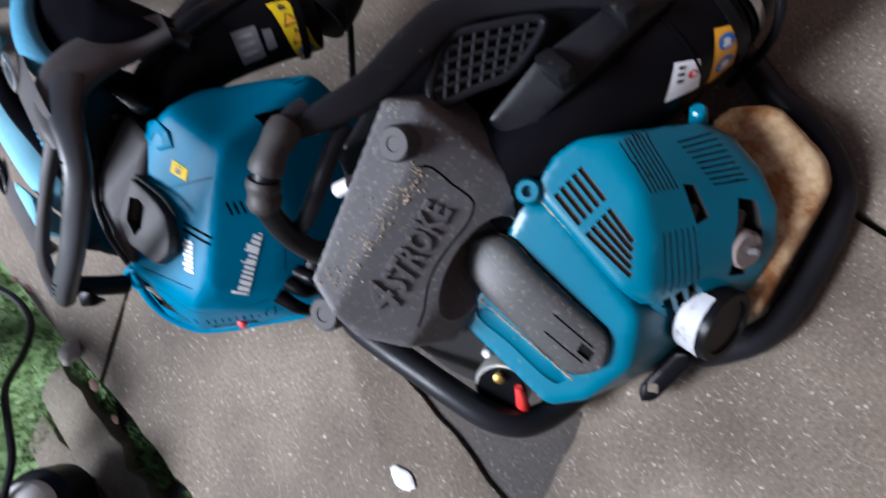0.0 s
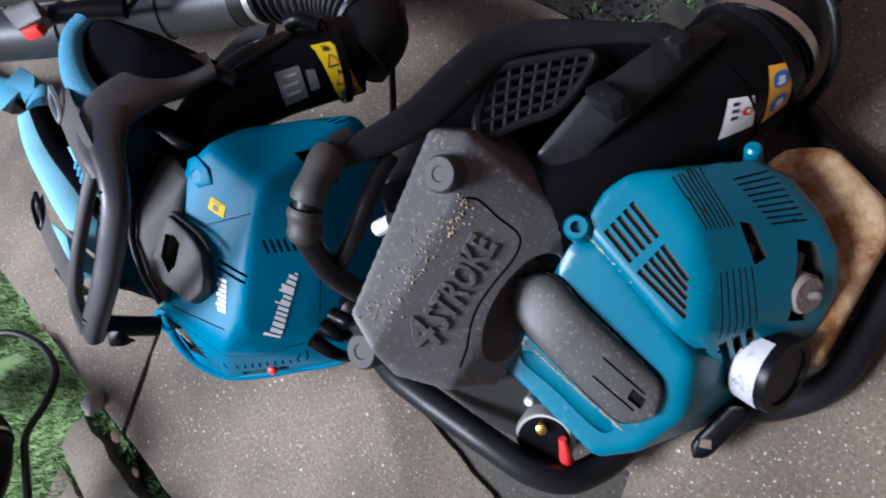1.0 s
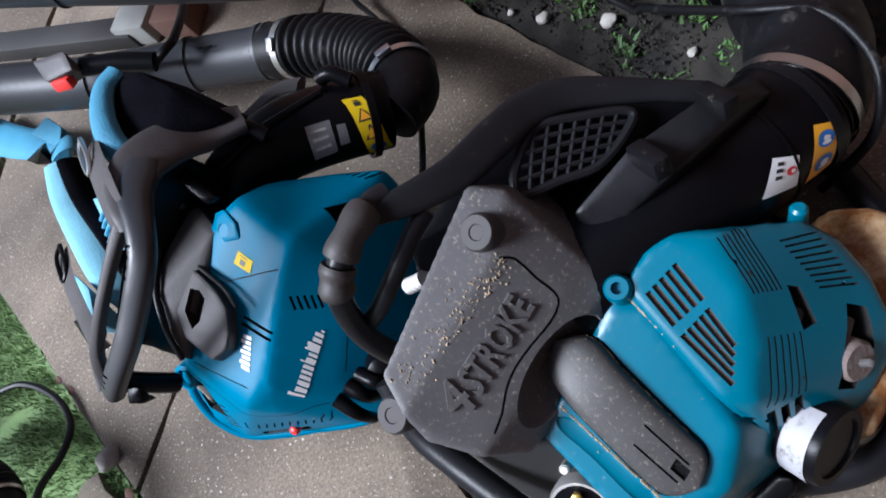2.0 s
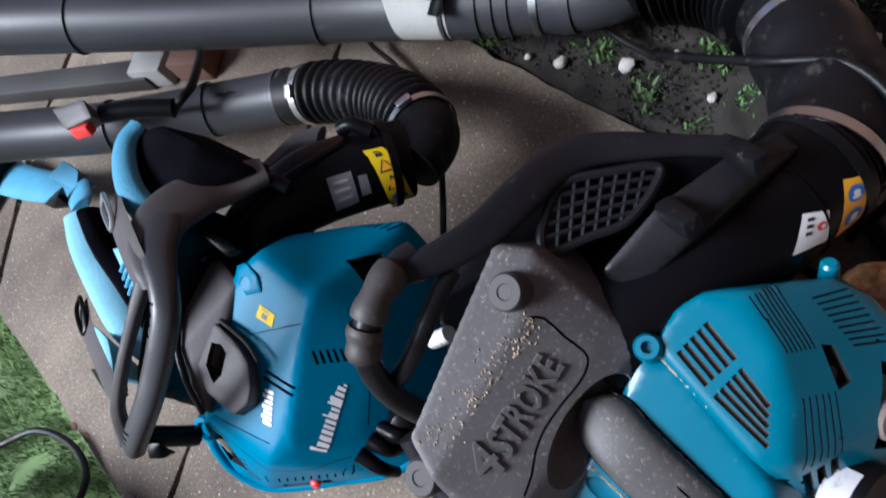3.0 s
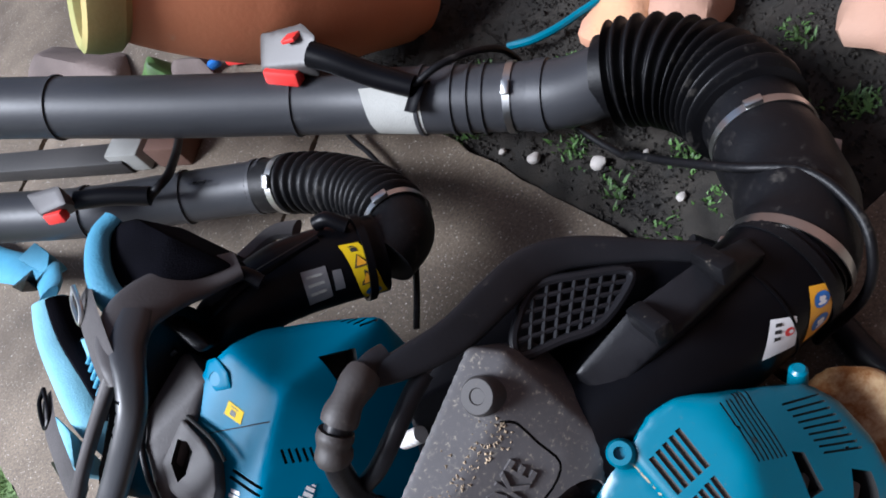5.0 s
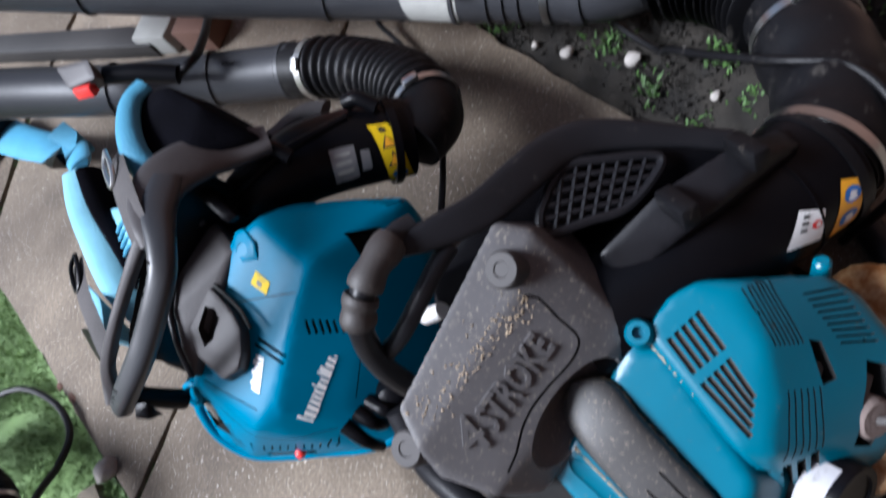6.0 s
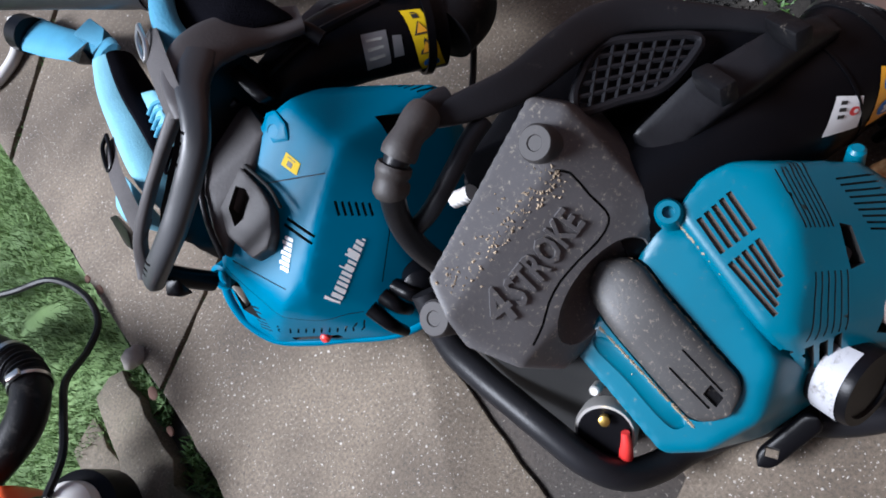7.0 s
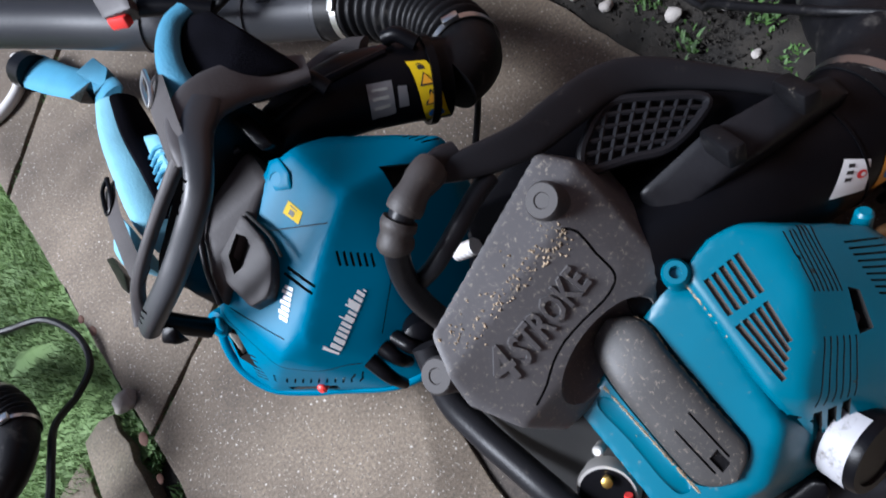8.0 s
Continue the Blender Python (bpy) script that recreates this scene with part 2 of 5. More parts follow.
def hull(points, bevel=0.01, seg=3):
    bm = bmesh.new()
    for p in points:
        bm.verts.new(p)
    r = bmesh.ops.convex_hull(bm, input=bm.verts)
    bmesh.ops.delete(bm, geom=[g for g in set(r["geom_interior"] + r["geom_unused"]) if isinstance(g, bmesh.types.BMVert)], context="VERTS")
    bmesh.ops.dissolve_limit(bm, angle_limit=radians(4), verts=bm.verts, edges=bm.edges)
    if bevel:
        bmesh.ops.bevel(bm, geom=list(bm.edges), offset=bevel, segments=seg, profile=0.5, affect="EDGES", clamp_overlap=True)
    return bm


def soft(points, size=0.012, rounds=5):
    """A rounded moulded body: a hull, cut into small faces and relaxed."""
    bm = hull(points, 0)
    bmesh.ops.triangulate(bm, faces=bm.faces)
    for _ in range(6):
        long = [e for e in bm.edges if e.calc_length() > size * 1.6]
        if not long:
            break
        bmesh.ops.subdivide_edges(bm, edges=long, cuts=1)
        bmesh.ops.triangulate(bm, faces=[f for f in bm.faces if len(f.verts) > 3])
    for _ in range(rounds):
        bmesh.ops.smooth_vert(bm, verts=bm.verts, factor=0.5, use_axis_x=True, use_axis_y=True, use_axis_z=True)
    return bm


def box(center, size, turn=(0, 0, 0), bevel=0.003, seg=2):
    bm = bmesh.new()
    bmesh.ops.create_cube(bm, size=1, matrix=pose(*center, *turn) @ Matrix.Diagonal((*size, 1)))
    if bevel:
        bmesh.ops.bevel(bm, geom=list(bm.edges), offset=bevel, segments=seg, profile=0.5, affect="EDGES", clamp_overlap=True)
    return bm


def smooth_line(points, n):
    """A Catmull-Rom line through the points, n steps a stretch."""
    p = [Vector(q) for q in points]
    p = [p[0] * 2 - p[1]] + p + [p[-1] * 2 - p[-2]]
    out = []
    for i in range(1, len(p) - 2):
        a, b, c, d = p[i - 1:i + 3]
        for k in range(n):
            t = k / n
            out.append(0.5 * (2 * b + (c - a) * t + (2 * a - 5 * b + 4 * c - d) * t * t + (3 * b - a - 3 * c + d) * t ** 3))
    out.append(p[-2].copy())
    return out


def sweep(points, radius, sides=16, n=8, closed=False, caps=True, flat=1.0, up=(0, 0, 1)):
    """A tube along a smooth line. radius: a number, or a function of the way along, 0 to 1. flat: thickness over width."""
    line = smooth_line(points, n) if n > 1 else [Vector(p) for p in points]
    bm = bmesh.new()
    rings, side = [], None
    for i, c in enumerate(line):
        way = (line[min(i + 1, len(line) - 1)] - line[max(i - 1, 0)]).normalized()
        if side is None:
            side = way.cross(Vector(up))
            side = side.normalized() if side.length > 0.01 else way.orthogonal().normalized()
        else:
            side = (side - way * side.dot(way)).normalized()
        top = side.cross(way)
        r = radius(i / (len(line) - 1)) if callable(radius) else radius
        rings.append([bm.verts.new(c + side * (r * math.cos(a)) + top * (r * flat * math.sin(a))) for a in (2 * math.pi * k / sides for k in range(sides))])
    for a, b in zip(rings, rings[1:]):
        for k in range(sides):
            bm.faces.new((a[k], a[(k + 1) % sides], b[(k + 1) % sides], b[k]))
    if caps:
        bm.faces.new(rings[0]), bm.faces.new(rings[-1])
    return bm


def bar(points, half_w, half_h, up, n=8, power=3.5, sides=24):
    """A rounded flat bar along a smooth line; its width and height may change along the way."""
    line = smooth_line(points, n)
    bm = bmesh.new()
    rings = []
    last = len(line) - 1
    for i, c in enumerate(line):
        way = (line[min(i + 1, last)] - line[max(i - 1, 0)]).normalized()
        side = way.cross(Vector(up)).normalized()
        top = side.cross(way)
        w = half_w(i / last) if callable(half_w) else half_w
        h = half_h(i / last) if callable(half_h) else half_h
        ring = []
        for k in range(sides):
            a = 2 * math.pi * k / sides
            ca, sa = math.cos(a), math.sin(a)
            ring.append(bm.verts.new(c + side * (w * math.copysign(abs(ca) ** (2 / power), ca)) + top * (h * math.copysign(abs(sa) ** (2 / power), sa))))
        rings.append(ring)
    for a, b in zip(rings, rings[1:]):
        for k in range(sides):
            bm.faces.new((a[k], a[(k + 1) % sides], b[(k + 1) % sides], b[k]))
    bm.faces.new(rings[0]), bm.faces.new(rings[-1])
    bmesh.ops.recalc_face_normals(bm, faces=bm.faces)
    return bm


def ellipsoid(center, half, turn=(0, 0, 0)):
    bm = bmesh.new()
    bmesh.ops.create_uvsphere(bm, u_segments=28, v_segments=16, radius=1, matrix=pose(*center, *turn) @ Matrix.Diagonal((*half, 1)))
    return bm


def blunt(q):
    """The width of a bar with round ends."""
    d = min(q, 1 - q) * 7
    return 1.0 if d >= 1 else math.sqrt(max(1 - (1 - d) ** 2, 0.02))


def turned(origin, axis, profile, sides=32):
    """A body turned about an axis; profile: pairs of (way along the axis, radius)."""
    axis = Vector(axis).normalized()
    u = axis.orthogonal().normalized()
    w = axis.cross(u)
    bm = bmesh.new()
    rings = []
    for h, r in profile:
        rings.append([bm.verts.new(Vector(origin) + axis * h + (u * math.cos(a) + w * math.sin(a)) * max(r, 1e-4)) for a in (2 * math.pi * k / sides for k in range(sides))])
    for a, b in zip(rings, rings[1:]):
        for k in range(sides):
            bm.faces.new((a[k], a[(k + 1) % sides], b[(k + 1) % sides], b[k]))
    bm.faces.new(rings[0]), bm.faces.new(rings[-1])
    return bm


def band(origin, axis, r, length, thick=0.0015, sides=40):
    """An open ring round an axis."""
    h = length / 2
    bm = turned(origin, axis, ((-h, r), (-h, r + thick), (h, r + thick), (h, r)), sides)
    bmesh.ops.delete(bm, geom=[f for f in bm.faces if len(f.verts) > 4], context="FACES")
    return bm


def plate(points, thick, normal=None, bevel=0.0):
    """A flat polygon given thickness along its normal."""
    bm = bmesh.new()
    p = [Vector(q) for q in points]
    n = Vector(normal).normalized() if normal else (p[1] - p[0]).cross(p[2] - p[0]).normalized()
    low = [bm.verts.new(q) for q in p]
    high = [bm.verts.new(q + n * thick) for q in p]
    bm.faces.new(low), bm.faces.new(high)
    for i in range(len(p)):
        j = (i + 1) % len(p)
        bm.faces.new((low[i], low[j], high[j], high[i]))
    if bevel:
        bmesh.ops.bevel(bm, geom=list(bm.edges), offset=bevel, segments=2, profile=0.5, affect="EDGES", clamp_overlap=True)
    return bm


def rock(center, size, seed, detail=3):
    bm = bmesh.new()
    bmesh.ops.create_icosphere(bm, subdivisions=detail, radius=1)
    for v in bm.verts:
        d = 1 + 0.28 * noise.noise(v.co * 1.3 + Vector((seed, 0, 0))) + 0.12 * noise.noise(v.co * 3.4 + Vector((0, seed, 0)))
        v.co = Vector(center) + Vector((v.co.x * size[0], v.co.y * size[1], v.co.z * size[2])) * d
    return bm


# ---- ground ----
def ground_sheet():
    bm = bmesh.new()
    bmesh.ops.create_grid(bm, x_segments=8, y_segments=8, size=400)
    bmesh.ops.translate(bm, vec=(0, 0, -0.075), verts=bm.verts)
    solo("ground", bm, M_SOIL, "dark bare earth under the whole yard", "ground", "structure")


def rough_sheet(name, x0, x1, y0, y1, step, z, amp, mat, label, category):
    nx, ny = int((x1 - x0) / step), int((y1 - y0) / step)
    bm = bmesh.new()
    bmesh.ops.create_grid(bm, x_segments=nx, y_segments=ny, size=0.5)
    for v in bm.verts:
        x, y = x0 + (v.co.x + 0.5) * (x1 - x0), y0 + (v.co.y + 0.5) * (y1 - y0)
        q = Vector((x, y, 0))
        v.co = Vector((x, y, z + amp * (noise.noise(q * 9) * 0.6 + noise.noise(q * 34) * 0.5 + noise.noise(q * 90) * 0.35)))
    return solo(name, bm, mat, label, category, "structure")


def slab(points, mat, label, top=0.0, wobble=0.006):
    """A concrete slab with slightly chipped edges."""
    ring = []
    for i, a in enumerate(points):
        b = points[(i + 1) % len(points)]
        d = (Vector(b) - Vector(a))
        n = max(1, int(d.length / 0.03))
        for k in range(n):
            q = Vector(a) + d * (k / n)
            s = noise.noise(Vector((q.x * 21, q.y * 21, 3))) * wobble + noise.noise(Vector((q.x * 70, q.y * 70, 8))) * wobble * 0.5
            nrm = Vector((-d.y, d.x)).normalized()
            q = q + nrm * s
            ring.append((q.x, q.y, top))
    bm = bmesh.new()
    up = [bm.verts.new(p) for p in ring]
    f = bm.faces.new(up)
    if f.normal.z < 0:
        f.normal_flip()
    r = bmesh.ops.extrude_face_region(bm, geom=[f])
    bmesh.ops.translate(bm, vec=(0, 0, -0.06), verts=[v for v in r["geom"] if isinstance(v, bmesh.types.BMVert)])
    edges = [e for e in bm.edges if all(abs(v.co.z - top) < 1e-6 for v in e.verts)]
    bmesh.ops.bevel(bm, geom=edges, offset=0.004, segments=2, profile=0.5, affect="EDGES", clamp_overlap=True)
    return bm


ground_sheet()
pavement = tagged(new("pavement"), "worn grey concrete slab path with open joints", "path", "", "structure")
ROOT[pavement] = Vector((0, 0, 0))
part("slab", slab([(-0.43, 1.07), (-0.15, 1.345), (0.5, 1.75), (0.5, 4.5), (-0.43, 4.5)], M_SLAB, ""), M_SLAB, pavement)
part("slab", slab([(-0.412, 0.372), (-0.235, 0.46), (0.512, 0.82), (0.508, 1.74), (-0.145, 1.33), (-0.425, 1.055)], M_SLAB, ""), M_SLAB, pavement)
part("slab", slab([(-0.41, 0.363), (-0.42, -0.9), (-0.085, -0.9), (-0.085, -0.26), (-0.062, -0.12), (-0.042, 0.1), (0.04, 0.16), (0.30, 0.06), (0.51, -0.09), (0.512, 0.813), (-0.235, 0.452)], M_SLAB, ""), M_SLAB, pavement)
part("slab", slab([(0.065, -0.27), (-0.07, -0.30), (-0.06, -0.9), (0.445, -0.9), (0.445, -0.12), (0.3, -0.02), (0.10, -0.15)], M_SLAB, ""), M_SLAB, pavement)
part("slab", slab([(0.452, -0.9), (1.9, -0.9), (1.9, -0.18), (0.66, -0.115), (0.452, -0.11)], M_SLAB, ""), M_SLAB, pavement)
part("mortar_patch", slab([(-0.09, -0.4), (0.08, -0.30), (0.47, -0.12), (0.505, 0.0), (0.05, 0.2), (-0.06, 0.1), (-0.1, -0.2)], M_PATCH, "", -0.008), M_PATCH, pavement, "dark brown infill between the slabs")
rough_sheet("soil_bed", 0.50, 2.4, -0.2, 3.6, 0.012, -0.012, 0.016, M_SOIL, "dark damp soil bed with small weeds", "soil bed")
rough_sheet("lawn", -3.0, -0.425, 0.36, 4.0, 0.02, -0.02, 0.012, M_GRASS, "short mossy green lawn beside the path", "lawn")
rough_sheet("verge", -3.0, -0.40, -1.2, 0.37, 0.012, -0.035, 0.015, M_SOIL, "dark earth verge with moss beside the path", "verge")


# ---- helpers for details that lie on a moulded surface ----
from mathutils.bvhtree import BVHTree


def skin(ob):
    """The surface of a part, in world coordinates, to lay details on."""
    bm = bmesh.new()
    bm.from_mesh(ob.data)
    bmesh.ops.translate(bm, vec=ROOT[ob], verts=bm.verts)
    tree = BVHTree.FromBMesh(bm)
    bm.free()
    return tree


def drop(tree, p):
    place, normal, _, _ = tree.find_nearest(Vector(p))
    return place, normal


def carve(ob, cutters, mat=None):
    """Cuts openings through a part's surface; without mat, near-black walls paint in the shade."""
    big = bmesh.new()
    for c in cutters:
        me = bpy.data.meshes.new("cut")
        bmesh.ops.recalc_face_normals(c, faces=c.faces)
        c.to_mesh(me)
        c.free()
        big.from_mesh(me)
        bpy.data.meshes.remove(me)
    bmesh.ops.translate(big, vec=-ROOT[ob], verts=big.verts)
    me = bpy.data.meshes.new("cut")
    big.to_mesh(me)
    big.free()
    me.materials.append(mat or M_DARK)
    tool = new("cut", me)
    mod = ob.modifiers.new("cut", "BOOLEAN")
    mod.operation, mod.solver, mod.object, mod.material_mode = "DIFFERENCE", "EXACT", tool, "TRANSFER"
    mod.use_self = True
    saved, ob.parent = ob.parent, None
    bpy.context.view_layer.update()
    res = bpy.data.meshes.new_from_object(ob.evaluated_get(bpy.context.evaluated_depsgraph_get()))
    ob.modifiers.clear()
    ob.data = res
    ob.parent = saved
    bpy.data.objects.remove(tool)
    res.set_sharp_from_angle(angle=radians(38))


def slot(tree, a, b, width, depth=0.008, n=6):
    """A cutter for a slot from a to b along a surface."""
    pts, nrm = [], []
    for k in range(n + 1):
        p, q = drop(tree, Vector(a).lerp(Vector(b), k / n))
        pts.append(p), nrm.append(q)
    bm = bmesh.new()
    rings = []
    for i, p in enumerate(pts):
        way = (pts[min(i + 1, n)] - pts[max(i - 1, 0)]).normalized()
        side = way.cross(nrm[i]).normalized() * width / 2
        up, dn = nrm[i] * 0.006, nrm[i] * -depth
        rings.append([bm.verts.new(p + side + up), bm.verts.new(p - side + up), bm.verts.new(p - side + dn), bm.verts.new(p + side + dn)])
    for r, s in zip(rings, rings[1:]):
        for k in range(4):
            bm.faces.new((r[k], r[(k + 1) % 4], s[(k + 1) % 4], s[k]))
    bm.faces.new(rings[0]), bm.faces.new(rings[-1])
    return bm


def window(tree, corners, depth=0.02):
    """A cutter for a four-sided opening in a surface."""
    low, high = [], []
    hits = [drop(tree, c) for c in corners]
    n = sum((h[1] for h in hits), Vector()).normalized()
    bm = bmesh.new()
    for p, _ in hits:
        low.append(bm.verts.new(p - n * depth)), high.append(bm.verts.new(p + n * 0.012))
    bm.faces.new(low), bm.faces.new(high)
    k = len(low)
    for i in range(k):
        bm.faces.new((low[i], low[(i + 1) % k], high[(i + 1) % k], high[i]))
    return bm


def patch(tree, corners, off=0.0009, nx=8, ny=6, thick=0.0008):
    """A thin sheet laid on a surface between four corners."""
    a, b, c, d = (Vector(q) for q in corners)
    bm = bmesh.new()
    grid = []
    for j in range(ny + 1):
        row = []
        for i in range(nx + 1):
            q = a.lerp(b, i / nx).lerp(d.lerp(c, i / nx), j / ny)
            p, n = drop(tree, q)
            row.append(bm.verts.new(p + n * off))
        grid.append(row)
    for j in range(ny):
        for i in range(nx):
            bm.faces.new((grid[j][i], grid[j][i + 1], grid[j + 1][i + 1], grid[j + 1][i]))
    return bm


def corner_mix(corners, u, v):
    a, b, c, d = (Vector(q) for q in corners)
    return a.lerp(b, u).lerp(d.lerp(c, u), v)


def sub_patch(tree, corners, u0, u1, v0, v1, off=0.0014, nx=3, ny=2):
    return patch(tree, [corner_mix(corners, u0, v0), corner_mix(corners, u1, v0), corner_mix(corners, u1, v1), corner_mix(corners, u0, v1)], off, nx, ny)


def shape_patch(tree, corners, outline, off=0.0016):
    """A small printed shape on a surface: its outline in shares of a four-cornered field."""
    bm = bmesh.new()
    mid = [sum(p[k] for p in outline) / len(outline) for k in (0, 1)]
    ring = []
    for u, v in outline:
        p, n = drop(tree, corner_mix(corners, u, v))
        ring.append(bm.verts.new(p + n * off))
    p, n = drop(tree, corner_mix(corners, *mid))
    c = bm.verts.new(p + n * off)
    for i in range(len(ring)):
        bm.faces.new((c, ring[i], ring[(i + 1) % len(ring)]))
    return bm


def round_outline(u, v, ru, rv, n=18):
    return [(u + ru * math.cos(2 * math.pi * k / n), v + rv * math.sin(2 * math.pi * k / n)) for k in range(n)]


def lettering(tree, text, corners, lift=0.002, skew=0.0, bold=0.02):
    """Raised letters in the built-in font, fitted between four corners of a surface: a b the foot line, d c the head line."""
    cu = bpy.data.curves.new("letters", "FONT")
    cu.body, cu.extrude, cu.resolution_u, cu.offset = text, 0.05, 2, bold
    ob = bpy.data.objects.new("letters", cu)
    scene.collection.objects.link(ob)
    bpy.context.view_layer.update()
    me = bpy.data.meshes.new_from_object(ob.evaluated_get(bpy.context.evaluated_depsgraph_get()))
    bpy.data.objects.remove(ob)
    bm = bmesh.new()
    bm.from_mesh(me)
    bpy.data.meshes.remove(me)
    xs, ys = [v.co.x for v in bm.verts], [v.co.y for v in bm.verts]
    x0, x1, y0, y1 = min(xs), max(xs), min(ys), max(ys)
    for v in bm.verts:
        top = v.co.z > 0
        p, n = drop(tree, corner_mix(corners, (v.co.x - x0) / (x1 - x0), (v.co.y - y0) / (y1 - y0)))
        v.co = p + n * (lift if top else -0.002)
    return bm


def ring_at(line, t, r, length, n=8, thick=0.0015):
    """A clamp band round a swept line, at the part t of its length."""
    pts = smooth_line(line, n)
    i = min(max(int(t * (len(pts) - 1)), 1), len(pts) - 2)
    return band(pts[i], pts[i + 1] - pts[i - 1], r, length, thick), pts[i], (pts[i + 1] - pts[i - 1]).normalized()


def clamp(owner, line, t, r, toward, length=0.011, label="worm-drive steel hose clamp"):
    """A steel band with its screw housing, the screw on the side that faces toward."""
    bm, c, way = ring_at(line, t, r, length)
    ring = part("clamp", bm, M_STEEL, owner, label)
    side = (Vector(toward) - c)
    side = (side - way * side.dot(way)).normalized()
    tang = way.cross(side).normalized()
    m = Matrix((tang, way, side)).transposed().to_4x4()
    m.translation = c + side * (r + 0.004)
    bm = bmesh.new()
    bmesh.ops.create_cube(bm, size=1, matrix=m @ Matrix.Diagonal((0.022, 0.012, 0.007, 1)))
    bmesh.ops.bevel(bm, geom=list(bm.edges), offset=0.002, segments=2, profile=0.5, affect="EDGES")
    part("screw_housing", bm, M_STEEL, ring)


def corrugated(rings, r, depth, sharp=1.6):
    def f(t):
        c = math.cos(t * 2 * math.pi * rings)
        return r + depth * math.copysign(abs(c) ** (1 / sharp), c)
    return f


# ---- worn teal blower with the grey-black filter cover ----
def old_blower():
    b = thing("backpack_blower", (0.22, -0.15, 0.0), "worn teal and black backpack leaf blower standing on the concrete path", "leaf blower")
    part("base_frame", sweep([(0.50, 0.0, 0.10), (0.54, -0.09, 0.04), (0.534, -0.165, 0.02), (0.514, -0.219, 0.018), (0.502, -0.274, 0.018), (0.476, -0.325, 0.018), (0.439, -0.353, 0.018), (0.363, -0.372, 0.018), (0.285, -0.378, 0.018), (0.23, -0.35, 0.018), (0.17, -0.29, 0.02), (0.10, -0.258, 0.03), (0.055, -0.250, 0.05), (0.022, -0.236, 0.075), (0.004, -0.205, 0.10), (-0.003, -0.155, 0.115), (-0.009, -0.105, 0.12), (-0.014, -0.06, 0.125), (-0.014, -0.01, 0.14), (0.01, 0.04, 0.18)], 0.0175, 14, 8), M_ARM, b, "scuffed black tubular base frame")
    part("fuel_tank", soft([(0.43, -0.20, 0.125), (0.452, -0.209, 0.125), (0.478, -0.245, 0.122), (0.467, -0.316, 0.085), (0.443, -0.340, 0.082), (0.36, -0.354, 0.08), (0.275, -0.366, 0.078), (0.43, -0.20, 0.012), (0.478, -0.24, 0.012), (0.463, -0.316, 0.012), (0.44, -0.336, 0.012), (0.28, -0.36, 0.012), (0.36, -0.18, 0.10), (0.28, -0.28, 0.06), (0.36, -0.18, 0.012), (0.28, -0.28, 0.012)], 0.01, 4), M_TANK, b, "cream translucent fuel tank stained brown")
    # engine cover, its openings cut through
    cover = part("engine_cover", soft([(0.236, -0.139, 0.259), (0.277, -0.136, 0.267), (0.302, -0.146, 0.270), (0.325, -0.176, 0.263), (0.297, -0.226, 0.244), (0.264, -0.260, 0.224), (0.224, -0.282, 0.208), (0.209, -0.264, 0.213), (0.348, -0.176, 0.228), (0.331, -0.240, 0.214), (0.308, -0.268, 0.184), (0.268, -0.296, 0.150), (0.222, -0.282, 0.172), (0.402, -0.217, 0.194), (0.411, -0.247, 0.167), (0.403, -0.286, 0.141), (0.385, -0.317, 0.120), (0.355, -0.337, 0.099), (0.307, -0.345, 0.079), (0.215, -0.322, 0.06), (0.23, -0.13, 0.10), (0.40, -0.20, 0.08), (0.33, -0.33, 0.05)], 0.0065, 4), M_TEAL, b)
    t = skin(cover)
    cuts, fins = [], []
    for row in ([(0.243, -0.159, 0.253), (0.286, -0.165, 0.259), (0.275, -0.204, 0.244), (0.234, -0.195, 0.238)], [(0.232, -0.203, 0.235), (0.271, -0.209, 0.241), (0.259, -0.243, 0.226), (0.224, -0.265, 0.212)]):
        for k in range(5):
            f = (k + 0.5) / 5
            fins.append(slot(t, corner_mix(row, f, 0.02), corner_mix(row, f, 0.98), 0.0054, 0.005))
    for k in range(5):
        f = k / 4
        cuts.append(slot(t, Vector((0.213, -0.270, 0.180)).lerp(Vector((0.260, -0.293, 0.160)), f), Vector((0.199, -0.290, 0.140)).lerp(Vector((0.246, -0.314, 0.120)), f), 0.0088, 0.014))
    for k in range(6):
        f = k / 5
        cuts.append(slot(t, Vector((0.276, -0.250, 0.205)).lerp(Vector((0.302, -0.266, 0.184)), f), Vector((0.236, -0.278, 0.180)).lerp(Vector((0.268, -0.290, 0.155)), f), 0.0019, 0.004, 8))
    for k in range(7):
        f = k / 6
        cuts.append(slot(t, Vector((0.322, -0.180, 0.252)).lerp(Vector((0.343, -0.186, 0.232)), f), Vector((0.302, -0.230, 0.232)).lerp(Vector((0.324, -0.243, 0.213)), f), 0.0019, 0.004, 8))
    for k in range(9):
        f = k / 8
        cuts.append(slot(t, Vector((0.362, -0.215, 0.215)).lerp(Vector((0.352, -0.262, 0.185)), f), Vector((0.398, -0.230, 0.185)).lerp(Vector((0.384, -0.282, 0.155)), f), 0.0022, 0.004))
    cuts.append(window(t, [(0.329, -0.240, 0.206), (0.340, -0.253, 0.203), (0.326, -0.283, 0.185), (0.308, -0.274, 0.188)], 0.025))
    cuts.append(window(t, [(0.357, -0.280, 0.155), (0.369, -0.294, 0.14), (0.348, -0.317, 0.12), (0.305, -0.332, 0.112), (0.292, -0.312, 0.125), (0.326, -0.297, 0.145)], 0.026))
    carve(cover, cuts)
    carve(cover, fins, M_FINS)
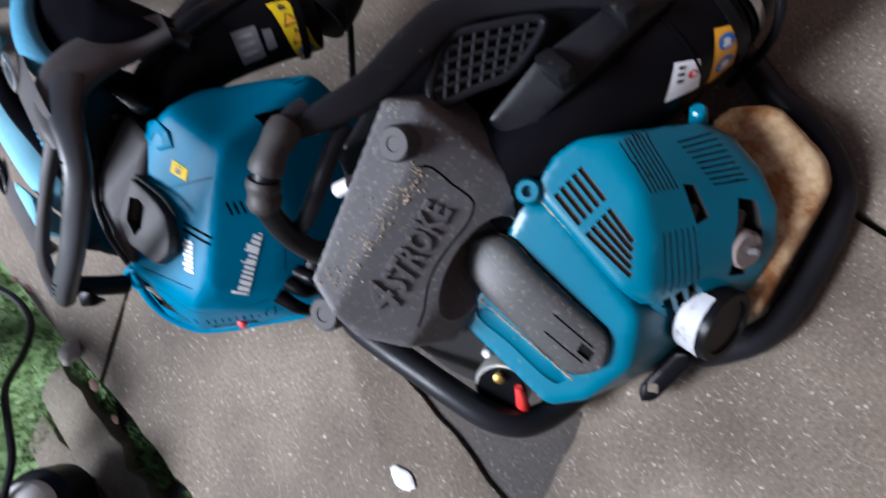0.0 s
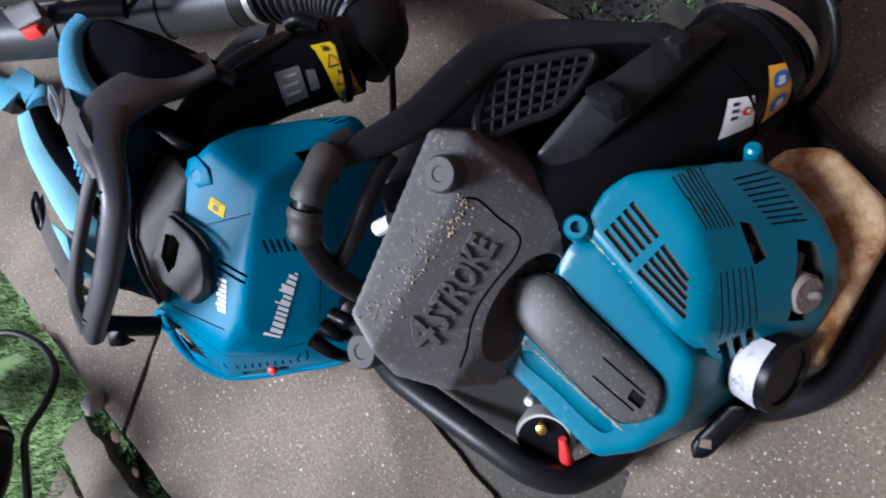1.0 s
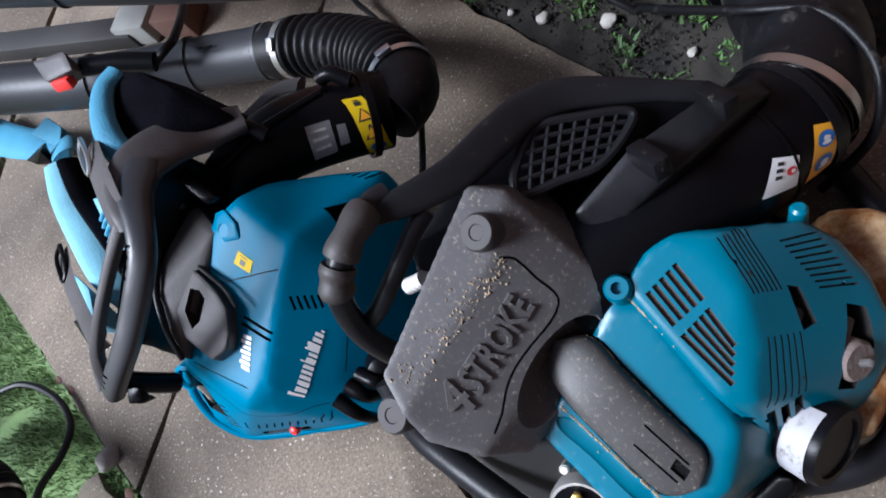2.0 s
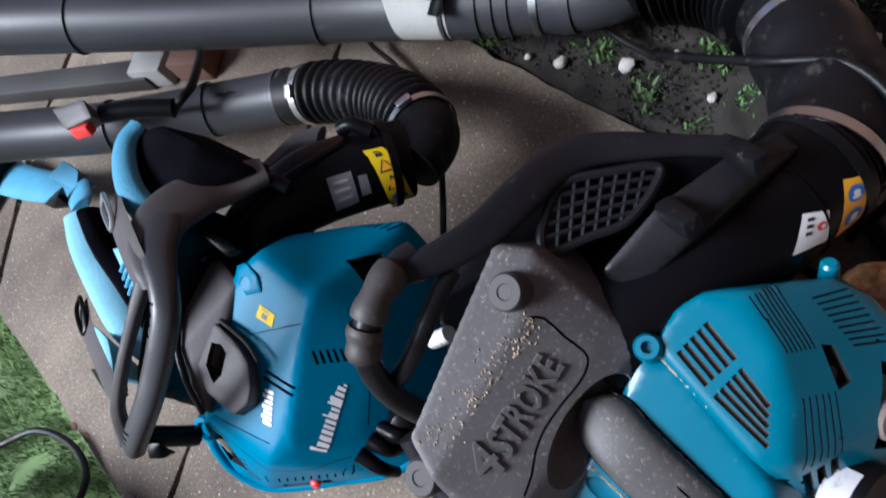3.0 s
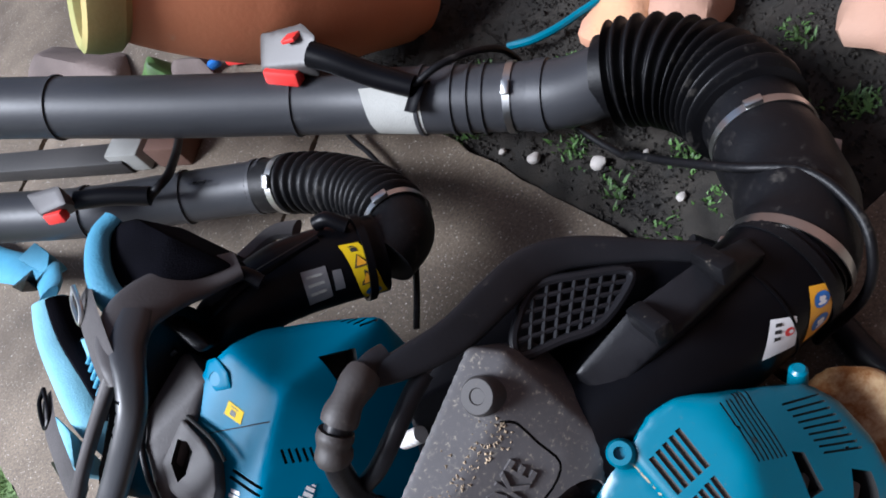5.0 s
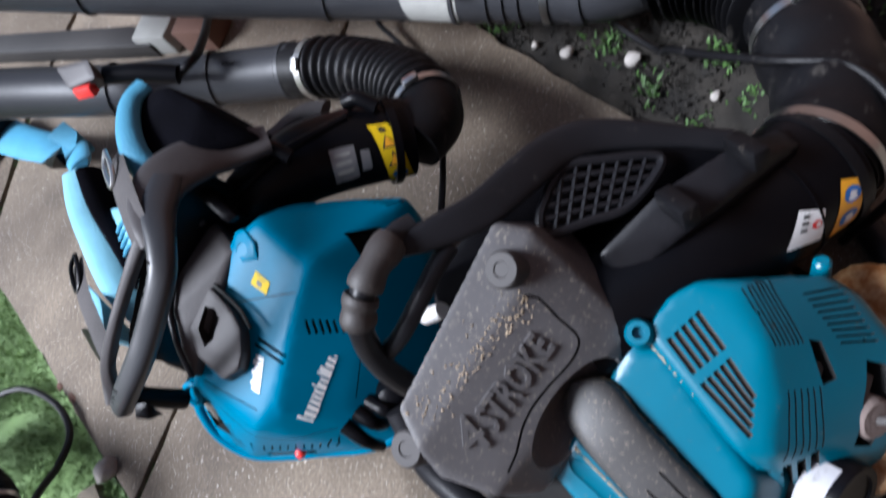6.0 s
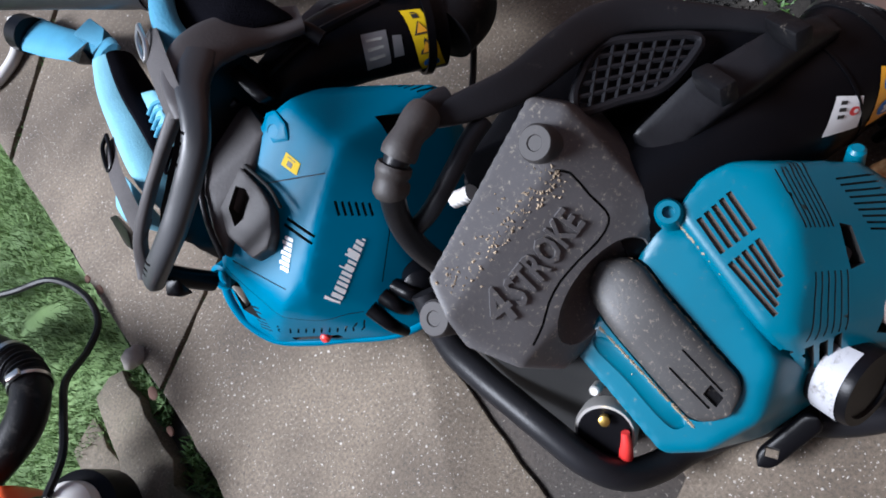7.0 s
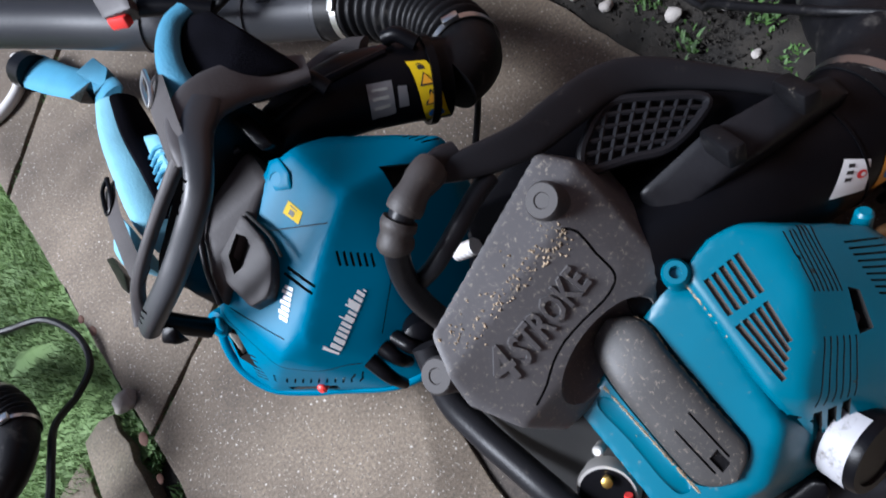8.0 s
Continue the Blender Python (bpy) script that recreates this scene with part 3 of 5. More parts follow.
    part("exhaust_guard", box((0.316, -0.262, 0.178), (0.024, 0.010, 0.010), (35, 0, 20), 0.003), M_GREYP, cover, "dusty grey metal inside the cover opening")
    knob = part("choke_knob", turned((0.324, -0.309, 0.124), (0.05, -0.85, 0.52), ((0, 0.0), (0, 0.021), (0.012, 0.021), (0.016, 0.018), (0.016, 0)), 28), M_GLOVE, cover, "round brown-grey choke knob")
    part("knob_grip", box((0.325, -0.3235, 0.1325), (0.007, 0.034, 0.007), (-60, 0, 12), 0.002), M_GREYP, knob)
    part("choke_stem", box((0.343, -0.292, 0.134), (0.024, 0.01, 0.018), (40, 0, 20), 0.003), M_GREYP, cover)
    part("screw_boss", turned((0.236, -0.134, 0.240), (-0.15, -0.2, 0.96), ((0, 0.015), (0.022, 0.0135), (0.026, 0.011), (0.026, 0.006), (0.018, 0.005), (0.018, 0)), 20), M_TEAL, cover)
    part("screw_boss", turned((0.401, -0.206, 0.172), (0.3, 0.1, 0.9), ((0, 0.010), (0.020, 0.009), (0.023, 0.006), (0.023, 0)), 20), M_TEAL, cover)
    # lower cover: two arms round a dusty insert
    low = part("lower_cover", soft([(0.078, -0.141, 0.195), (0.105, -0.143, 0.203), (0.188, -0.134, 0.233), (0.226, -0.133, 0.245), (0.238, -0.157, 0.240), (0.200, -0.284, 0.180), (0.150, -0.306, 0.157), (0.095, -0.289, 0.147), (0.064, -0.261, 0.148), (0.095, -0.13, 0.13), (0.095, -0.24, 0.09), (0.11, -0.278, 0.05), (0.155, -0.305, 0.05), (0.215, -0.318, 0.06), (0.25, -0.30, 0.12), (0.24, -0.13, 0.10)], 0.0065, 3), M_TEAL, b)
    tl = skin(low)
    lift = Vector((-0.28, -0.34, 0.9))
    spine = [Vector(p) for p in ((0.163, -0.112, 0.226), (0.150, -0.163, 0.212), (0.145, -0.202, 0.196), (0.141, -0.240, 0.180), (0.138, -0.282, 0.162))]
    quad = [(0.122, -0.135, 0.205), (0.180, -0.130, 0.232), (0.168, -0.266, 0.178), (0.112, -0.268, 0.160)]
    carve(low, [bar(spine, lambda q: 0.0345 * blunt(q), 0.014, lift), bar([(0.101, -0.150, 0.204), (0.101, -0.195, 0.188), (0.097, -0.238, 0.171), (0.100, -0.262, 0.160)], lambda q: 0.010 * blunt(q), 0.008, (-0.1, -0.3, 0.9))], M_TEAL)
    ins = part("insert", bar([p + lift * 0.002 for p in spine], lambda q: 0.031 * blunt(q), lambda q: 0.016 - 0.008 * q ** 2, lift, 12, 2.9), M_DUST, b, "dusty grey-black plug cover set into the teal housing")
    ti = skin(ins)
    carve(ins, [slot(ti, corner_mix(quad, u, 0.62) + lift * 0.012, corner_mix(quad, u, 0.99) + lift * 0.012, 0.0022, 0.003, 8) for u in (0.33, 0.68)] + [window(ti, [corner_mix(quad, u, v) + lift * 0.012 for u, v in ((0.42, 0.9), (0.62, 0.9), (0.62, 1.02), (0.42, 1.02))], 0.004)], M_DUSTY)
    # filter cover: a bright top strip, the lettered front, a scoop over the insert
    fc = part("filter_cover", soft([(0.218, 0.001, 0.361), (0.031, -0.042, 0.333), (0.236, -0.028, 0.349), (0.183, -0.057, 0.336), (0.016, -0.077, 0.316), (0.010, -0.098, 0.290), (0.205, -0.106, 0.282), (0.030, -0.137, 0.254), (0.235, -0.126, 0.253), (0.212, -0.134, 0.238), (0.262, -0.082, 0.252), (0.274, -0.003, 0.270), (0.058, -0.152, 0.204), (0.085, -0.150, 0.194), (0.05, -0.12, 0.15), (0.22, -0.1, 0.15), (0.26, 0.02, 0.15), (0.035, -0.03, 0.15), (0.215, 0.012, 0.25)], 0.0055, 2), M_COVER, b, "grey-black air filter cover with raised lettering")
    tf = skin(fc)
    line = [(0.184, -0.060, 0.333), (0.193, -0.067, 0.322), (0.192, -0.085, 0.302), (0.193, -0.101, 0.285), (0.187, -0.108, 0.277), (0.169, -0.112, 0.274), (0.143, -0.112, 0.275), (0.115, -0.113, 0.274), (0.093, -0.118, 0.269), (0.075, -0.125, 0.261), (0.055, -0.130, 0.256)]
    line = [drop(tf, p)[0] for p in smooth_line(line, 2)]
    carve(fc, [ellipsoid((0.140, -0.146, 0.243), (0.066, 0.036, 0.046), (20, -4, 4))], M_COVER)
    carve(fc, [slot(tf, p, q, 0.0026, 0.0022, 1) for p, q in zip(line, line[1:])], M_DUSTY)
    part("lettering", lettering(tf, "4", [(0.045, -0.107, 0.283), (0.068, -0.109, 0.280), (0.071, -0.083, 0.308), (0.049, -0.081, 0.312)], 0.0030), M_COVER, fc, "raised worn black lettering")
    part("lettering", lettering(tf, "STROKE", [(0.073, -0.106, 0.281), (0.171, -0.097, 0.290), (0.165, -0.077, 0.311), (0.075, -0.086, 0.305)], 0.0030), M_COVER, fc, "raised worn black lettering")
    for c in ((0.192, -0.036, 0.346), (0.012, -0.062, 0.300)):
        part("cover_knob", turned(c, (-0.38, -0.12, 0.91), ((-0.034, 0.0185), (0.006, 0.0185), (0.010, 0.016), (0.010, 0.008), (0.0085, 0.007), (0.0085, 0)), 28), M_KNOB, fc, "round black cover knob")
    # handle and back frame
    grip = [(0.165, 0.044, 0.388), (0.148, 0.045, 0.395), (0.113, 0.033, 0.405), (0.084, 0.027, 0.395), (0.067, 0.022, 0.38), (0.052, 0.021, 0.34), (0.045, 0.012, 0.30), (0.047, 0.0, 0.25)]
    h = part("handle", sweep(grip, 0.0125, 12, 8), M_ARM, b, "black carrying handle wrapped with worn tape")
    for a0, a1 in ((0.19, 0.38), (0.42, 0.58)):
        pts = smooth_line(grip, 8)
        part("tape", sweep(pts[int(a0 * 56):int(a1 * 56) + 1], lambda q: 0.0165 + 0.0012 * math.sin(q * 9), 14, 2), M_TAPE, h, "worn grey-brown tape wrap")
    part("handle_bar", sweep([(0.175, 0.018, 0.36), (0.150, 0.013, 0.36), (0.110, 0.006, 0.35), (0.080, 0.009, 0.332), (0.058, 0.019, 0.315)], 0.0095, 12, 6), M_ARM, b, "scuffed black inner grip bar")
    up = Vector((-0.1, -0.55, 0.83))
    part("frame_arm", bar([(0.140, 0.040, 0.392), (0.172, 0.027, 0.381), (0.220, 0.016, 0.364), (0.272, 0.017, 0.350), (0.318, 0.018, 0.334), (0.356, 0.004, 0.316), (0.40, -0.035, 0.288), (0.44, -0.08, 0.262)], lambda q: 0.011 + 0.009 * math.sin(math.pi * min(q * 1.1, 1.0)), 0.009, up), M_ARM, b, "flat black frame arm")
    part("back_panel", soft([(0.315, 0.046, 0.335), (0.346, 0.034, 0.330), (0.448, -0.082, 0.262), (0.440, -0.095, 0.245), (0.378, -0.04, 0.255), (0.30, 0.01, 0.29), (0.24, 0.03, 0.24), (0.06, 0.06, 0.03), (0.06, 0.10, 0.03), (0.14, 0.05, 0.30), (0.36, 0.088, 0.2), (0.50, -0.03, 0.13), (0.53, 0.02, 0.04), (0.4, 0.1, 0.03)], 0.01, 2), M_BLACK, b)
    q = [(0.300, 0.010, 0.330), (0.382, -0.050, 0.290), (0.325, -0.066, 0.288), (0.240, -0.022, 0.322)]
    g = part("intake_grille", sweep([corner_mix(q, *uv) for uv in ((0.0, 0.35), (0.12, 0.0), (0.5, -0.05), (0.95, 0.0), (1.0, 0.45), (0.85, 0.95), (0.5, 1.0), (0.1, 1.05), (-0.02, 0.75), (0.0, 0.35))], 0.0050, 8, 5), M_ARM, b, "dusty black intake grille")
    for k in range(1, 8):
        u = k / 8
        part("grille_bar", sweep([corner_mix(q, u - 0.04, 0.0), corner_mix(q, u, 0.5), corner_mix(q, u + 0.05, 1.0)], 0.0026, 6, 3), M_ARM, g)
    for k in range(1, 5):
        part("grille_bar", sweep([corner_mix(q, 0.0, k / 5), corner_mix(q, 0.5, k / 5 - 0.03), corner_mix(q, 1.0, k / 5)], 0.0026, 6, 3), M_ARM, g)
    # fan outlet with its ridge, clips and stickers
    outline = [(0.20, -0.065, 0.21), (0.30, -0.095, 0.205), (0.40, -0.115, 0.185), (0.51, -0.128, 0.162)]
    out = part("fan_outlet", sweep(outline, lambda q: 0.070 - 0.003 * q, 32, 8), M_BLACK, b, "glossy black fan outlet")
    to = skin(out)
    part("ridge", soft([(0.262, -0.066, 0.290), (0.338, -0.078, 0.308), (0.425, -0.096, 0.290), (0.437, -0.124, 0.277), (0.355, -0.124, 0.290), (0.264, -0.098, 0.266), (0.492, -0.100, 0.236), (0.482, -0.130, 0.243), (0.27, -0.06, 0.21), (0.43, -0.08, 0.2), (0.44, -0.12, 0.2), (0.27, -0.09, 0.2)], 0.007, 2), M_ARM, out, "scuffed grey-black outlet ridge")
    for c, turn in ((Vector((0.340, -0.104, 0.303)), (-20, 12, -14)), (Vector((0.424, -0.113, 0.290)), (-20, 14, -14))):
        part("clip", box(c + Vector((0, 0, 0.006)), (0.020, 0.046, 0.022), turn, 0.004), M_DUSTY, out)
    bm, _, _ = ring_at(outline, 0.985, 0.0655, 0.012, 8, 0.004)
    part("collar", bm, M_DUSTY, out, "dusty black collar")
    part("collar", ring_at(outline, 0.80, 0.067, 0.003, 8, 0.002)[0], M_BLACK, out)
    # rubber elbow, hose, pipe
    bend = [(0.50, -0.127, 0.164), (0.555, -0.112, 0.152), (0.612, -0.065, 0.136), (0.655, -0.005, 0.12)]
    part("elbow", sweep(bend, lambda q: 0.064 + 0.003 * math.sin(q * 9) ** 2, 28, 8), M_RUBBER, b, "scuffed black rubber elbow")
    curve = [(0.64, -0.03, 0.123), (0.70, 0.055, 0.108), (0.722, 0.13, 0.1), (0.71, 0.205, 0.1), (0.672, 0.272, 0.095)]
    part("hose", sweep(curve, lambda q: (0.0635 if q < 0.2 else 0.060 if q > 0.93 else corrugated(16, 0.073, 0.0075, 1.3)(q)), 32, 70), M_RUBBER, b, "black corrugated rubber hose")
    pipe = [(0.68, 0.255, 0.095), (0.629, 0.303, 0.092), (0.584, 0.372, 0.097), (0.505, 0.487, 0.12), (0.408, 0.633, 0.15), (0.254, 0.818, 0.22), (0.105, 0.998, 0.295), (-0.05, 1.185, 0.37), (-0.15, 1.305, 0.42)]
    pp = part("pipe", sweep(pipe, 0.0525, 32, 6), M_TUBE, b, "long straight black blower pipe")
    for q, w in ((0.30, 0.004), (0.325, 0.004), (0.35, 0.004), (0.395, 0.006), (0.525, 0.005), (0.73, 0.005), (0.20, 0.02)):
        part("ring", ring_at(pipe, q, 0.052, w, 6, 0.0035)[0], M_TUBE, pp)
    clamp(b, pipe, 0.262, 0.0535, (0.45, -0.1, 0.9))
    clamp(b, curve, 0.12, 0.0645, (0.4, -0.3, 0.6), 0.012)
    clamp(b, bend, 0.12, 0.0675, (0.6, 0.3, 0.1), 0.012)
    tp = skin(pp)
    sticker = part("pipe_wrap", patch(tp, [(0.505, 0.465, 0.178), (0.445, 0.545, 0.195), (0.425, 0.520, 0.115), (0.465, 0.455, 0.095)], 0.0012, 14, 10), M_GREYBLOCK, pp, "pale grey worn sleeve on the pipe")
    # throttle handle on the pipe
    grip2 = [(0.492, 0.462, 0.182), (0.47, 0.515, 0.205), (0.45, 0.57, 0.235), (0.437, 0.605, 0.25)]
    tg = part("throttle_grip", sweep(grip2, lambda q: 0.0175 + 0.003 * q, 14, 6), M_BLACK, b, "black ribbed throttle grip")
    head = part("throttle_head", soft([(0.421, 0.715, 0.268), (0.470, 0.640, 0.275), (0.462, 0.60, 0.27), (0.425, 0.588, 0.245), (0.378, 0.69, 0.238), (0.385, 0.705, 0.2), (0.43, 0.61, 0.2), (0.45, 0.66, 0.21)], 0.007, 3), M_GREYP, tg, "grubby grey control housing")
    part("trigger", box((0.395, 0.655, 0.222), (0.024, 0.062, 0.026), (10, 15, 28), 0.005), M_RED, head, "red throttle trigger")
    part("stop_switch", box((0.438, 0.640, 0.270), (0.024, 0.026, 0.008), (-8, 18, 28), 0.003), M_RED, head, "red stop switch")
    part("strap", sweep([(0.52, 0.475, 0.15), (0.50, 0.46, 0.178), (0.46, 0.45, 0.165)], 0.012, 8, 6, flat=0.3), M_BLACK, tg)
    part("cable", sweep([(0.492, 0.460, 0.185), (0.536, 0.443, 0.19), (0.588, 0.43, 0.17), (0.635, 0.425, 0.125), (0.655, 0.415, 0.05), (0.62, 0.3, 0.02), (0.605, 0.2, 0.03), (0.593, 0.162, 0.07), (0.58, 0.085, 0.125), (0.575, -0.02, 0.19), (0.598, -0.095, 0.205), (0.585, -0.155, 0.20), (0.56, -0.19, 0.18), (0.53, -0.2, 0.13), (0.49, -0.17, 0.05)], 0.0058, 10, 8), M_RUBBER, b, "black control cable")
    part("cable", sweep([(0.45, 0.62, 0.10), (0.42, 0.672, 0.03), (0.407, 0.59, 0.025), (0.379, 0.471, 0.04), (0.318, 0.335, 0.115), (0.262, 0.255, 0.14), (0.215, 0.215, 0.13)], 0.0048, 8, 8), M_RUBBER, b)
    # dry plant debris caught on the covers
    verts, faces = [], []
    spots = [(tl, [corner_mix(quad, -0.12, random.random()) for _ in range(260)]), (ti, [corner_mix(quad, random.gauss(0.45, 0.22), random.gauss(0.35, 0.2)) for _ in range(300)]), (tl, [Vector((random.gauss(0.068, 0.012), random.gauss(-0.16, 0.02), 0.16)) for _ in range(240)]), (tf, [Vector((0.03 + 0.155 * (1 - random.random() ** 1.6), random.gauss(-0.064, 0.010), 0.33)) for _ in range(150)]), (ti, [corner_mix(quad, random.choice((-0.02, 1.0)) + random.gauss(0, 0.03), random.random() * 0.9) for _ in range(220)]), (t, [Vector((random.gauss(0.17, 0.02), random.gauss(-0.14, 0.02), 0.25)) for _ in range(60)])]
    for tree, pts in spots:
        for q in pts:
            p, nr = drop(tree, q)
            u = nr.orthogonal().normalized()
            u.rotate(Matrix.Rotation(random.uniform(0, 6.28), 3, nr))
            w_, z = nr.cross(u), random.uniform(0.0005, 0.0016)
            k = len(verts)
            verts += [tuple(p + u * z * 1.8 - ROOT[b]), tuple(p - u * z + w_ * z - ROOT[b]), tuple(p - u * z - w_ * z - ROOT[b]), tuple(p + nr * z * 1.1 - ROOT[b])]
            faces += [(k, k + 1, k + 3), (k + 1, k + 2, k + 3), (k + 2, k, k + 3)]
    me = bpy.data.meshes.new("debris")
    me.from_pydata(verts, [], faces)
    me.materials.append(M_DEBRIS)
    deb = new("debris", me)
    deb.parent = b
    tagged(deb, "dry tan plant debris on the covers", kind="stuff")
    # starter cap, pull handle, carburettor
    ax = Vector((0.10, -0.88, 0.26)).normalized()
    cap = part("starter_cap", turned((0.246, -0.330, 0.105), ax, ((-0.03, 0.038), (0.016, 0.042), (0.022, 0.040), (0.022, 0.032), (0.019, 0.031), (0.019, 0)), 36), M_BLACK, b, "black round cap with a white sticker band")
    bmw = turned((0.246, -0.330, 0.105), ax, ((-0.016, 0.0415), (0.012, 0.0430)), 36)
    bmesh.ops.delete(bmw, geom=[f for f in bmw.faces if len(f.verts) > 4 or (f.calc_center_median() - Vector((0.246, -0.330, 0.105))).dot(Vector((-0.55, 0.1, 0.83))) < 0.021], context="FACES")
    part("sticker", bmw, M_SCUFF, cap, "scuffed grey-white sticker")
    lever = part("pull_handle", bar([(0.204, -0.329, 0.068), (0.180, -0.325, 0.054), (0.164, -0.322, 0.045), (0.129, -0.316, 0.030)], lambda q: 0.0125 * blunt(q), 0.007, (-0.2, -0.3, 0.9), 8, 3.0), M_BLACK, b, "black starter pull handle")
    carve(lever, [box((0.146, -0.319, 0.038), (0.010, 0.014, 0.05), (0, 0, 30), 0)])
    cb = part("carburettor", turned((0.055, -0.182, 0.075), (-0.45, -0.4, 0.8), ((-0.02, 0.03), (0.03, 0.034), (0.036, 0.032), (0.036, 0.022), (0.03, 0.02), (0.03, 0)), 28), M_ALU, b, "dirty bare metal carburettor body")
    part("choke_plate", turned((0.055, -0.182, 0.075), (-0.45, -0.4, 0.8), ((0.02, 0.0), (0.02, 0.029), (0.0375, 0.029), (0.0375, 0)), 28), M_BLACK, cb)
    part("brass_screw", turned((0.05, -0.19, 0.118), (-0.3, -0.4, 0.8), ((0, 0.006), (0.008, 0.006), (0.009, 0.004), (0.009, 0)), 14), M_BRASS, cb)
    part("red_lever", sweep([(0.055, -0.215, 0.118), (0.046, -0.222, 0.105), (0.036, -0.224, 0.082)], lambda q: 0.0045 + 0.004 * q, 10, 5), M_RED, cb, "red primer lever")
    for p in ((0.066, -0.168, 0.14),):
        part("fitting", turned(p, (-0.4, -0.3, 0.8), ((-0.01, 0.006), (0.006, 0.006), (0.008, 0.004), (0.008, 0)), 12), M_ALU, cb)
    part("ignition_boot", sweep([(0.108, 0.062, 0.235), (0.116, 0.052, 0.243), (0.125, 0.043, 0.25)], corrugated(4, 0.0085, 0.0012), 14, 12), M_CAPWHITE, b, "white ribbed boot")
    # near-black filler added in place of the deep shade under the covers
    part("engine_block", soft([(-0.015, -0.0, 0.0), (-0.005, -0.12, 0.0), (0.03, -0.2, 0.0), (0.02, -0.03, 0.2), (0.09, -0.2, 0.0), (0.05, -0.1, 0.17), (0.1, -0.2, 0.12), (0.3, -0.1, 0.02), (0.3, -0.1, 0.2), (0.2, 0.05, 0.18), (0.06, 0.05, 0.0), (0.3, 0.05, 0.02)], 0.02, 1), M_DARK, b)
    # stickers on the outlet
    w = [(0.425, -0.166, 0.230), (0.447, -0.179, 0.213), (0.428, -0.188, 0.188), (0.390, -0.178, 0.213)]
    st = part("sticker", patch(to, w), M_WHITE, out, "small white sticker with a red mark")
    part("print", shape_patch(to, w, round_outline(0.72, 0.42, 0.17, 0.13)), M_REDINK, st)
    part("print", shape_patch(to, w, round_outline(0.76, 0.42, 0.08, 0.06), 0.0021), M_WHITE, st)
    for v in (0.12, 0.3, 0.48):
        part("print", sub_patch(to, w, 0.2, 0.42, v, v + 0.1, 0.0016), M_INK, st)
    o = [(0.478, -0.172, 0.217), (0.499, -0.183, 0.203), (0.474, -0.194, 0.162), (0.438, -0.190, 0.176)]
    st = part("sticker", patch(to, o), M_ORANGE, out, "orange warning sticker with two blue round signs")
    for v in (0.14, 0.58):
        part("print", shape_patch(to, o, round_outline(0.5, v + 0.14, 0.36, 0.155)), M_BLUEINK, st)
        part("print", shape_patch(to, o, round_outline(0.5, v + 0.12, 0.16, 0.05), 0.0021), M_WHITE, st)
        part("print", shape_patch(to, o, round_outline(0.5, v + 0.2, 0.2, 0.04), 0.0021), M_WHITE, st)
    return b


